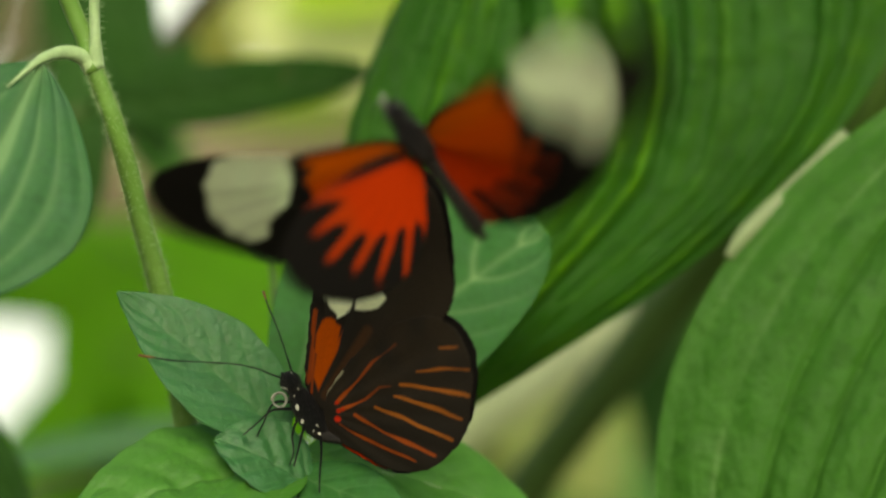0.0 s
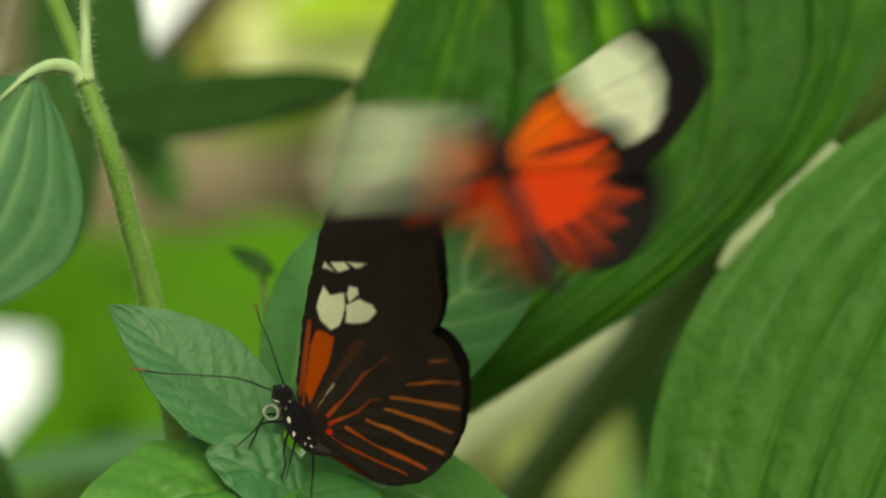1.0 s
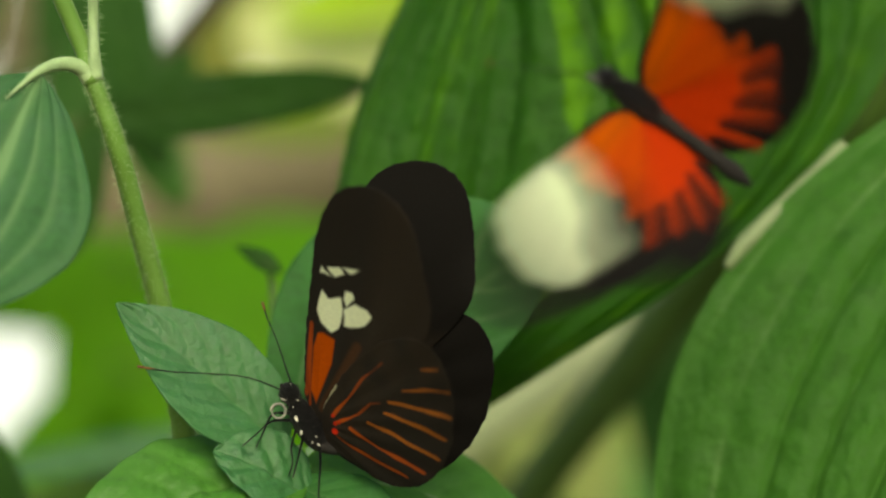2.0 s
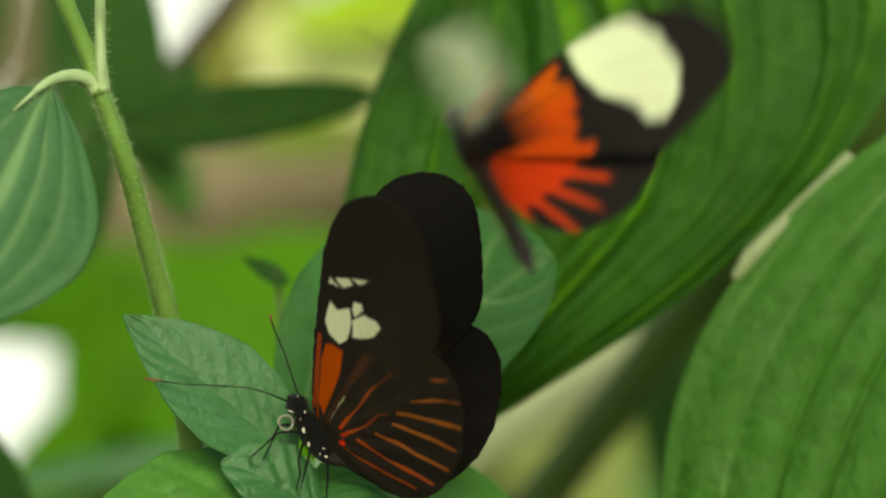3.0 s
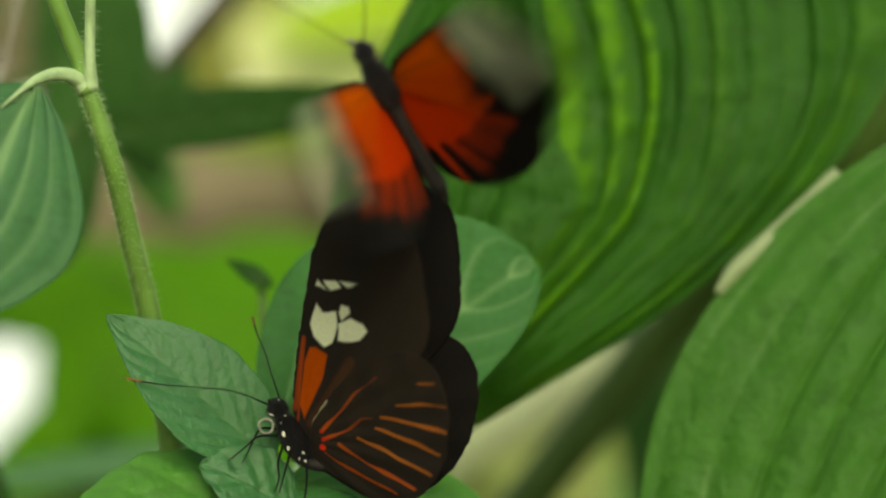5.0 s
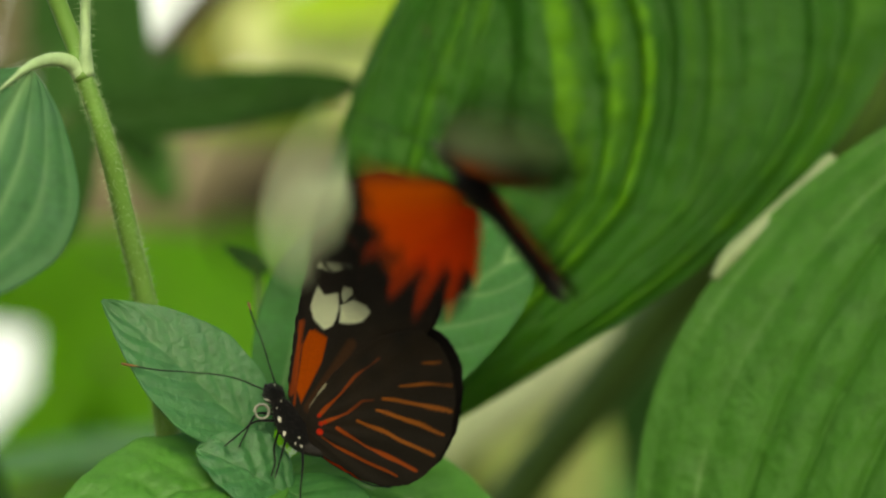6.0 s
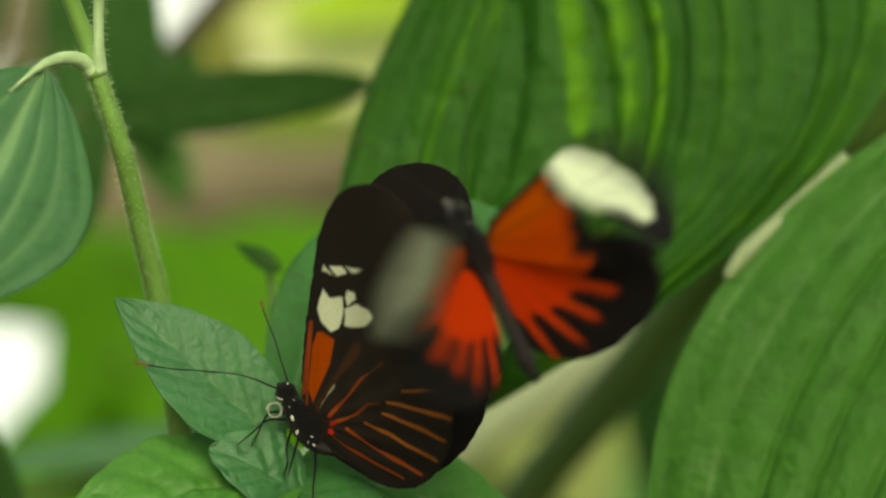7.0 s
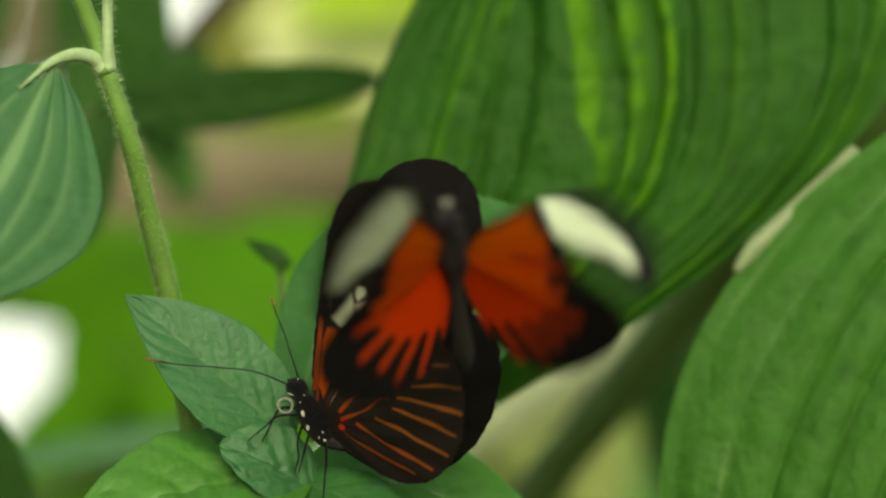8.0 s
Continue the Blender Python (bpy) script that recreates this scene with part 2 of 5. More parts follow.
def leaf(name, base, tip, facing, left, right, mat, parent, label="", style="pinnate", veins=7, bend=0.0, fold=0.0, relief=0.0004,
         belly=0.42, point=1.0, wave=0.0, slope=0.45, thick=0.00022, nu=110, nv=34, vein_width=0.06, rib=None, side_sag=(0.0, 0.0), vein_strength=1.0, drift=0.06, saw=False, crinkle=1.0, groove=0.0, pale_from=0, mid_width=0.012, fade_base=0.0, lit_panels=0.0):
    """A leaf blade from base to tip whose upper face looks towards facing. left, right: half widths. style: side veins (pinnate) or
    veins that run along the blade (arched). bend: bow along the length; fold: rise of the halves; side_sag: how far each margin drops."""
    base, tip = Vector(base), Vector(tip)
    along = tip - base
    size = along.length
    n = Vector(facing)
    n = (n - along * n.dot(along) / size ** 2).normalized()
    across = n.cross(along).normalized()
    seed = noise.noise(base * 60) * 20
    verts, faces, mask = [], [], []
    for i in range(nu + 1):
        u = i / nu
        widths = []
        for b in (belly if isinstance(belly, tuple) else (belly, belly)):
            s = math.sin(math.pi * u ** (math.log(0.5) / math.log(b)))
            widths.append(max(0.012, s) ** (0.72 if u < b else point))
        for j in range(-nv, nv + 1):
            v = j / nv
            half = left if v > 0 else right
            w = widths[0] if v > 0 else widths[1]
            av = abs(v)
            edge = 1 + wave * noise.noise(Vector((u * 7, math.copysign(3, v), seed))) * av
            if style == "pinnate":
                ph = (u - slope * av ** 1.2 * (0.55 + 0.45 * (1 - u))) * veins
            elif style == "fan":
                ph = (av - (1.0 if v > 0 else 0.0) * (min(u, 0.67) - 0.42) * math.sin(math.pi * av)) * veins * half / max(left, right) + 0.5
            else:
                ph = av * veins
            ph += drift * noise.noise(Vector((u * 3, v * 4, seed)))
            d = abs(ph - round(ph))
            if style == "pinnate" and (round(ph) < 0):
                d = 0.5
            line = math.exp(-(d / vein_width) ** 2) * min(1, 1.15 - av)
            if fade_base:
                line *= min(1.0, (u / fade_base) ** 2)
            dent = groove
            if pale_from:
                pale = round(ph) >= pale_from
                line = math.exp(-(d / vein_width) ** 2) * (0.8 if pale else 0.08) * max(0.0, min(1.0, 0.6 + 1.4 * noise.noise(Vector((u * 9, v * 5, seed + 2)))))
                dent = groove * (0.1 if pale else 1.3)
            mid = math.exp(-(v * w * half / (mid_width * size)) ** 2) * (1 - 0.6 * u)
            puff = (math.cos(2 * math.pi * d) * -0.5 + 0.5)
            if saw:
                strong = max(0.25, min(1.2, 0.75 + 1.4 * noise.noise(Vector((math.copysign(math.floor(ph), v) * 2.3, u * 1.5, seed + 7)))))
                part_way = ph % 1.0
                puff = part_way / 0.32 if part_way < 0.32 else (1 - part_way) / 0.68
                puff = puff * puff * (3 - 2 * puff) * strong
            small = noise.noise(Vector((u * size * 900, v * half * 900, seed))) * 0.22 * crinkle + noise.noise(Vector((u * size * 260, v * half * 260, seed + 5))) * 0.35 * crinkle
            lift = relief * (puff - 0.9 * mid - dent * math.exp(-(d / 0.09) ** 2) + small) * (1 - 0.5 * av)
            sag = side_sag[0] if v > 0 else side_sag[1]
            h = bend * size * 4 * u * (1 - u) + fold * av * w * half - sag * half * av ** 2 + lift
            h += wave * half * 0.35 * noise.noise(Vector((u * 3.5, v * 1.5, seed + 9))) * av
            verts.append(base + along * u + across * (v * w * half * edge) + n * h)
            # bright strips of lit pleat faces, painted through the vein mask
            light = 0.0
            if lit_panels:
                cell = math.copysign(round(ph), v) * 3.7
                light = lit_panels * puff * max(0.0, min(1.0, 0.45 + 1.3 * noise.noise(Vector((cell, u * 2.2, seed + 4)))))
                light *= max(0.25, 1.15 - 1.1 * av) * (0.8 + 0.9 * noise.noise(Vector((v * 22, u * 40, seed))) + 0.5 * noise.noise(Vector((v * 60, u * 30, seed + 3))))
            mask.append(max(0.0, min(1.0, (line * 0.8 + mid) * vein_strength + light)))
    row = 2 * nv + 1
    for i in range(nu):
        for j in range(2 * nv):
            a = i * row + j
            faces.append((a, a + 1, a + 1 + row, a + row))
    ob = mesh_object(name, verts, faces, mat, parent, label)
    ob.data.attributes.new("vein", "FLOAT", "POINT").data.foreach_set("value", mask)
    thickness = ob.modifiers.new("thickness", "SOLIDIFY")
    thickness.thickness, thickness.offset = thick, 0
    if rib:
        line = [verts[i * row + nv] - n * 0.3 * rib for i in range(0, nu + 1, 10)]
        mid_rib = tube("midrib", line, [rib, rib * 0.8, rib * 0.25], STEM_PALE, ob, "", 8, 3)
    return ob


def empty(name, place=(0, 0, 0)):
    ob = new(name)
    ob.empty_display_size = 0.005
    ob.location = place
    return ob


# ---- setting ----
def setting():
    bpy_ground = []
    n = 60
    for i in range(n + 1):
        for k in range(n + 1):
            x, y = ((2 * k / n - 1) ** 3) * 400, ((2 * i / n - 1) ** 3) * 400
            bpy_ground.append((x, y, 0.05 * noise.noise(Vector((x * 0.7, y * 0.7, 0)))))
    faces = [(i * (n + 1) + k, i * (n + 1) + k + 1, (i + 1) * (n + 1) + k + 1, (i + 1) * (n + 1) + k) for i in range(n) for k in range(n)]
    tagged(mesh_object("ground", bpy_ground, faces, SOIL), "dark soil and leaf litter far below the plants", "ground", kind="structure")
    m, nodes, links, out = material("hazy_bright_sky")
    glow = nodes.new("ShaderNodeEmission")
    links.new(mix_color(nodes, links, noise_value(nodes, links, 1.2, 3), (0.93, 0.97, 1.0), (0.90, 0.97, 0.92)), glow.inputs["Color"])
    glow.inputs["Strength"].default_value = 1.0
    links.new(glow.outputs[0], out.inputs["Surface"])
    verts, faces = [], []
    for i in range(25):
        a = radians(-60 + 5 * i)
        verts += [(9 * math.sin(a), 9 * math.cos(a), 0.0), (9 * math.sin(a), 9 * math.cos(a), 7.0)]
    for i in range(24):
        faces.append((2 * i, 2 * i + 2, 2 * i + 3, 2 * i + 1))
    tagged(mesh_object("backdrop", verts, faces, m), "pale hazy brightness far behind the plants", "backdrop", kind="structure")


setting()


# ---- the plant that the resting butterfly sits on ----
def host_plant():
    root = tagged(empty("leafy_herb", (-0.035, 0.375, 0.0)), "fresh green herb with bristly stem and oval leaves", "plant")
    inv = root.location.copy()

    def at(p):
        return Vector(p) - inv

    stem_line = [at(p) for p in ((-0.035, 0.375, -0.01), (-0.04, 0.372, 0.3), (-0.036, 0.368, 0.55), (-0.0256, 0.3620, 0.7242), (-0.0308, 0.3540, 0.8316), (-0.0349, 0.3470, 0.8728), (-0.0377, 0.3430, 0.8908), (-0.0404, 0.3380, 0.9031), (-0.0427, 0.3330, 0.9139), (-0.0456, 0.3310, 0.9224))]
    tube("stem", stem_line, [0.00391, 0.00346, 0.00300, 0.00255, 0.00205, 0.00165, 0.00150, 0.00142, 0.00134, 0.00120], STEM_GREEN, root, "bristly green stem", 20, 8, 0.06)
    hairs("bristles", stem_line[5:], [0.00165, 0.00150, 0.00134, 0.00120], STEM_PALE, root, 1500, 0.00085, 3)
    node_line = [at(p) for p in ((-0.0456, 0.3310, 0.9217), (-0.0466, 0.3310, 0.9258), (-0.0482, 0.3300, 0.9298), (-0.0505, 0.3280, 0.9370), (-0.0529, 0.3250, 0.9542))]
    tube("stem", node_line, [0.00128, 0.00128, 0.00120, 0.00120, 0.00105], STEM_GREEN, root, "", 16, 6, 0.05)
    shoot = [at(p) for p in ((-0.0453, 0.3310, 0.9224), (-0.0453, 0.3300, 0.9261), (-0.0454, 0.3300, 0.9305), (-0.0451, 0.3280, 0.9384), (-0.0443, 0.3260, 0.9543))]
    tube("shoot", shoot, [0.00113, 0.00075, 0.00068, 0.00068, 0.00060], STEM_PALE, root, "thin pale side shoot", 14, 6, 0.05)
    hairs("bristles", shoot, [0.00098, 0.00068], STEM_PALE, root, 220, 0.0009, 5)
    petiole = [at(p) for p in ((-0.0459, 0.3310, 0.9224), (-0.0468, 0.3304, 0.9236), (-0.0482, 0.3290, 0.9242), (-0.0498, 0.3272, 0.9240), (-0.0514, 0.3246, 0.9231), (-0.0530, 0.3228, 0.9216), (-0.0552, 0.3206, 0.9192))]
    tube("petiole", petiole, [0.00125, 0.00110, 0.00095, 0.00085, 0.00065, 0.00035, 0.00010], STEM_PALE, root, "pale leaf stalk", 14, 6, 0.05)
    hairs("bristles", petiole, [0.00098, 0.00068, 0.00038], STEM_PALE, root, 220, 0.0006, 6)
    leaf("leaf", at((-0.0515, 0.3250, 0.9229)), at((-0.0611, 0.3000, 0.8904)), (0.2, -1, 0.1), 0.01316, 0.0150, LEAF_HAZY, root, "drooping leaf in a hazy pale green",
         "arched", 3.4, -0.02, 0.0, 0.0003, 0.50, 1.05, 0.02, vein_width=0.13, side_sag=(0.07, 0.05), vein_strength=0.9, drift=0.3, crinkle=0.5, mid_width=0.02, fade_base=0.2)
    leaf("leaf", at((-0.0207, 0.3380, 0.8731)), at((-0.0431, 0.3360, 0.8927)), (-0.15, -0.72, 0.65), 0.00719, 0.00764, LEAF_COOL, root, "blue-green oval leaf with sunken veins",
         "pinnate", 7, 0.03, 0.20, 0.00016, 0.42, 0.85, 0.04, slope=0.5, vein_strength=0.2, crinkle=0.8, groove=0.35, drift=0.2, mid_width=0.018)
    leaf("leaf", at((-0.0182, 0.3380, 0.8689)), at((-0.0491, 0.3240, 0.8618)), (-0.1, -0.62, 0.8), 0.01039, 0.01113, LEAF_FRESH, root, "bright fresh leaf low on the shoot",
         "pinnate", 6, 0.07, 0.1, 0.0004, 0.42, 0.85, 0.07, slope=0.3, vein_strength=0.22, crinkle=2.0, groove=0.2)
    leaf("leaf", at((-0.0168, 0.3360, 0.8660)), at((-0.0298, 0.3325, 0.8733)), (0.1, -0.8, 0.6), 0.0050, 0.0060, LEAF_COOL, root, "young crinkled leaf at the shoot tip",
         "pinnate", 4.5, 0.10, 0.15, 0.0003, 0.5, 0.6, 0.10, vein_strength=0.22, crinkle=2.4, groove=0.1)
    leaf("leaf", at((-0.0187, 0.3410, 0.8702)), at((0.0157, 0.3480, 0.8594)), (0.1, -0.6, 0.8), 0.01064, 0.00912, LEAF_FRESH, root, "broad leaf under the resting butterfly",
         "pinnate", 6, 0.05, 0.08, 0.00025, 0.45, 0.85, 0.05, rib=0.00015, vein_strength=0.35)
    leaf("leaf", at((-0.0200, 0.3370, 0.8682)), at((-0.0032, 0.3280, 0.8617)), (0.0, -0.7, 0.7), 0.00516, 0.00443, LEAF_BACK, root, "small front leaf of the shoot",
         "pinnate", 5, 0.06, 0.1, 0.0002, 0.45, 0.85, 0.06, vein_strength=0.3)
    leaf("leaf", at((-0.0221, 0.3460, 0.8763)), at((0.0146, 0.3540, 0.9013)), (-0.1, -1, 0.25), 0.01929, 0.01102, LEAF_BACK, root, "rounded leaf behind the resting butterfly",
         "pinnate", 5.5, -0.03, 0.05, 0.00025, 0.47, 0.45, 0.04, slope=0.6, rib=0.0002, vein_width=0.07, vein_strength=0.9)
    tube("stem", [at(p) for p in ((-0.0192, 0.3420, 0.8732), (-0.0195, 0.3420, 0.8693), (-0.0199, 0.3420, 0.8647), (-0.0221, 0.3460, 0.8332), (-0.0274, 0.3540, 0.7838), (-0.0287, 0.3600, 0.7333), (-0.036, 0.368, 0.55))], [0.00068, 0.00090, 0.00105, 0.00135, 0.00150, 0.00180, 0.00210], STEM_PALE, root, "", 14, 6, 0.05)
    tube("stem", [at(p) for p in ((-0.0231, 0.3560, 0.8745), (-0.0240, 0.3660, 0.8836), (-0.0247, 0.3740, 0.8934), (-0.0254, 0.3740, 0.8980))], [0.00065, 0.00057, 0.00049, 0.00057], STEM_DARK, root, "", 10, 5)
    leaf("leaf", at((-0.0232, 0.3730, 0.8967)), at((-0.0304, 0.3760, 0.9005)), (0.1, -1, -0.2), 0.00134, 0.00151, LEAF_DARK, root, "small folded leaflet", veins=4, nu=40, nv=12)


host_plant()


# ---- broad-leaved plant behind ----
def broad_plant():
    root = tagged(empty("broad_leaved_plant", (-0.03, 0.53, 0.0)), "tall plant with very large ribbed green leaves", "plant")
    inv = root.location.copy()

    def at(p):
        return Vector(p) - inv

    leaf("leaf", at((0.1020, 0.3580, 0.9347)), at((0.0429, 0.3460, 0.8079)), (-0.15, -1, 0.25), 0.03306, 0.0412, LEAF_BROAD, root, "very large leaf with sunken arching veins",
         "arched", 5.3, 0.03, 0.0, 0.0010, 0.51, 1.1, 0.008, vein_width=0.05, vein_strength=0.9, crinkle=1.5, drift=0.15, groove=0.75, pale_from=4, nu=190, nv=150, rib=0.0006, side_sag=(0.12, 0.1))
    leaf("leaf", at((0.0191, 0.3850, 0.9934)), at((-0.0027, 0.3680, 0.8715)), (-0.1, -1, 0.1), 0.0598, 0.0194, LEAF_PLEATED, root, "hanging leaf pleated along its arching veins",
         "fan", 9.5, 0.02, 0.0, 0.0022, (0.395, 0.70), 0.96, 0.012, drift=1.0, crinkle=0.9, vein_width=0.05, nu=210, nv=150, vein_strength=0.08, saw=True, side_sag=(0.05, 0.2), lit_panels=1.7)
    tube("petiole", [at(p) for p in ((0.0808, 0.4300, 0.9368), (0.106, 0.395, 0.948), (0.1020, 0.3580, 0.9347))], [0.0022, 0.0018, 0.0014], STEM_GREEN, root, "", 12, 6)
    tube("petiole", [at(p) for p in ((0.10, 0.42, 1.03), (0.055, 0.405, 1.050), (0.0191, 0.3850, 0.9934))], [0.0022, 0.0018, 0.0014], STEM_GREEN, root, "", 12, 6)
    tube("petiole", [at(p) for p in ((0.0593, 0.3660, 0.9148), (0.0509, 0.3640, 0.9068), (0.0443, 0.3625, 0.9009), (0.0415, 0.3620, 0.8972))], [0.00150, 0.00155, 0.00140, 0.00070], STALK_GREY, root, "pale leaf stalk", 14, 6)
    tube("stem", [at(p) for p in ((0.10, 0.42, 1.03), (0.0808, 0.4300, 0.9368), (0.0623, 0.4500, 0.9112), (0.0471, 0.4700, 0.8927), (0.0320, 0.4800, 0.8720), (0.0128, 0.4900, 0.8428), (-0.0094, 0.5000, 0.7809), (-0.035, 0.52, 0.4), (-0.03, 0.53, -0.01))], [0.00207, 0.00372, 0.00435, 0.00476, 0.00476, 0.00476, 0.00497, 0.00724, 0.00931], STEM_DARK, root, "thick dark olive stem", 18, 6, 0.05)


broad_plant()


# ---- blurred growth far behind ----
def shrub(name, words, at_place, leaves, branches):
    """A plant out of focus: branches and simple broad leaves."""
    root = tagged(empty(name, at_place), words, "plant")
    o = root.location.copy()
    wood = []
    for line, radius, mat in branches:
        tube("branch", [Vector(p) - o for p in line], radius, mat, root, "", 14, 6, 0.08)
        wood += [Vector(p) for p in spline(line, 8)]
    for mat, base, tip, wide, facing, bow in leaves:
        foot = min(wood, key=lambda p: (p - Vector(base)).length + 0.4 * max(0, p.z - base[2]))
        middle = (foot + Vector(base)) / 2 + Vector((0, 0.01, -0.012))
        tube("leaf_stalk", [foot - o, middle - o, Vector(base) - o], [0.0022, 0.0016, 0.0011], STEM_DARK, root, "", 8, 5)
        leaf("leaf", Vector(base) - o, Vector(tip) - o, facing, wide, wide * 0.92, mat, root, nu=44, nv=14, bend=bow, wave=0.03, relief=0.0008, point=0.45)
    return root


FRONT, UPWARD = (0, -1, 0.25), (0, -0.7, 0.7)
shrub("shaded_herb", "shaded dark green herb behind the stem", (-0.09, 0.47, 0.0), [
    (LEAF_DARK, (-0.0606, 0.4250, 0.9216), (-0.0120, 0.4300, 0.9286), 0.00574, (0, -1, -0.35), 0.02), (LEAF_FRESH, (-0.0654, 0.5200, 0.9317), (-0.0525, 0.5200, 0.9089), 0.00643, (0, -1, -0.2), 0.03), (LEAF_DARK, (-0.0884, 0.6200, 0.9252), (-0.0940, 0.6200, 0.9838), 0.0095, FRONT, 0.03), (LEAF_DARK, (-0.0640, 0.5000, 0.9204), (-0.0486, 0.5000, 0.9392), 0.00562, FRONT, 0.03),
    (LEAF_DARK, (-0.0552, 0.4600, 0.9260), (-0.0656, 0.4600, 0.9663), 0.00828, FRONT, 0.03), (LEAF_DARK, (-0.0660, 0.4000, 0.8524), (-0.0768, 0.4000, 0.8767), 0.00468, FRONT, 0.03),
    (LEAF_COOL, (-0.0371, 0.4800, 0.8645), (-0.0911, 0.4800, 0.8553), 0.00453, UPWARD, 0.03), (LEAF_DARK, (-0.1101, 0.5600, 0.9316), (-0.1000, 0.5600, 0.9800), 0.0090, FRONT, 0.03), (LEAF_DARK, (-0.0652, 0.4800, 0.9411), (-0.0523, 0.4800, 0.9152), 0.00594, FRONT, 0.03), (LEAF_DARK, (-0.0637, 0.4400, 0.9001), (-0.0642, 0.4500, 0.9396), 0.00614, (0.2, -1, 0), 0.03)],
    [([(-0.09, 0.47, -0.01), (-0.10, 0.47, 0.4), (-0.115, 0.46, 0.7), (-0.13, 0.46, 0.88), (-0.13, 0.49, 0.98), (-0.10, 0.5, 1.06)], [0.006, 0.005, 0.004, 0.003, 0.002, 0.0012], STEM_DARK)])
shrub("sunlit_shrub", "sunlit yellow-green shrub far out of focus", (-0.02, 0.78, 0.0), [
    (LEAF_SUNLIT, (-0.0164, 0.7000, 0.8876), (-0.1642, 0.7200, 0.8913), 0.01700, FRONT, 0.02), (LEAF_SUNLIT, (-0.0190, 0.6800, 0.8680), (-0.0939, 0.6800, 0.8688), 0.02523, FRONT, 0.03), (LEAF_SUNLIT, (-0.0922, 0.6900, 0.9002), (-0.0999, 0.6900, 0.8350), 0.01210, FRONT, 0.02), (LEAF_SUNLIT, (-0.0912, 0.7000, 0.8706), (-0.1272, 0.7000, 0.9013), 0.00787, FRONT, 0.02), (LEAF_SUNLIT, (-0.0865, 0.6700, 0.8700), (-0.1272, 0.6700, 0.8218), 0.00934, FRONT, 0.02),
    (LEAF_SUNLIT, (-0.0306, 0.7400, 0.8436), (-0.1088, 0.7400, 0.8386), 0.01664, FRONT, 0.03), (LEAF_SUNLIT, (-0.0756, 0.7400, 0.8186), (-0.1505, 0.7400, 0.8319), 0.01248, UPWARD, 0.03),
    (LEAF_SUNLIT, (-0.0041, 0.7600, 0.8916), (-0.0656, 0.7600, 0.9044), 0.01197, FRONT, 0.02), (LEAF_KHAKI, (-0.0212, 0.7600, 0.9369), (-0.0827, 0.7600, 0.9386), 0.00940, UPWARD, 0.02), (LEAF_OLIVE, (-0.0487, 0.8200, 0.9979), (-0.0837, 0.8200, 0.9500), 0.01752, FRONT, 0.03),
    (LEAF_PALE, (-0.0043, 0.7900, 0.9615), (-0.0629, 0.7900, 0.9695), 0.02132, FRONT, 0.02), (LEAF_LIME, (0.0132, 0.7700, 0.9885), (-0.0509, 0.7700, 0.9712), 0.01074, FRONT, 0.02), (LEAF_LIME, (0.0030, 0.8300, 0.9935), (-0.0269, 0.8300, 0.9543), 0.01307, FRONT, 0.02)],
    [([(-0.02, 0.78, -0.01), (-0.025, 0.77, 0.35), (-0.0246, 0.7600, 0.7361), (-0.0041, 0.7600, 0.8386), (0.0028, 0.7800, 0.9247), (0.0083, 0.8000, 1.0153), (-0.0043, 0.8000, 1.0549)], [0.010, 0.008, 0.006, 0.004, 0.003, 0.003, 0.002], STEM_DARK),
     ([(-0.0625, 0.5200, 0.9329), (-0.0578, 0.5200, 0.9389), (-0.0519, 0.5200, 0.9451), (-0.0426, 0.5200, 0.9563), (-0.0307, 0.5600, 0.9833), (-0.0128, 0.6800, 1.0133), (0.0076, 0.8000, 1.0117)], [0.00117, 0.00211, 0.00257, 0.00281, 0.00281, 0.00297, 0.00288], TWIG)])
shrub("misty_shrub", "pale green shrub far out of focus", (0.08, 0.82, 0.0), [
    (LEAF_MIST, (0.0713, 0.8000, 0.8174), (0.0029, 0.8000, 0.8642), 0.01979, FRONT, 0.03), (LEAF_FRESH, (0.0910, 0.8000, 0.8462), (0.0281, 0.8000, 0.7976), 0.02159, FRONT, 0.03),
    # the dark leaf ending this row is added for the dark gap between the big leaves
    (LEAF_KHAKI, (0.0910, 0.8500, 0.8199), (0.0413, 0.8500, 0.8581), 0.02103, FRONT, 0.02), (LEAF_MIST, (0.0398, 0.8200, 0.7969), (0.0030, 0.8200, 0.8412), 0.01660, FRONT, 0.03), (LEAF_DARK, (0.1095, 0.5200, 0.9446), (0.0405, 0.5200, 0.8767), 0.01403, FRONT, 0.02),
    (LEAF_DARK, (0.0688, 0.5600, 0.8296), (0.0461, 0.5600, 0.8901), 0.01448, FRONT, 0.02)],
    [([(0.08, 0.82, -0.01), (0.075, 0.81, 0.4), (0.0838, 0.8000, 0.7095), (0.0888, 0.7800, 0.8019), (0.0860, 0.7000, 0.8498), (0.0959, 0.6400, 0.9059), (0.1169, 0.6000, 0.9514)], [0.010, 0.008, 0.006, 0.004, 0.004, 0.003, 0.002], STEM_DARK)])


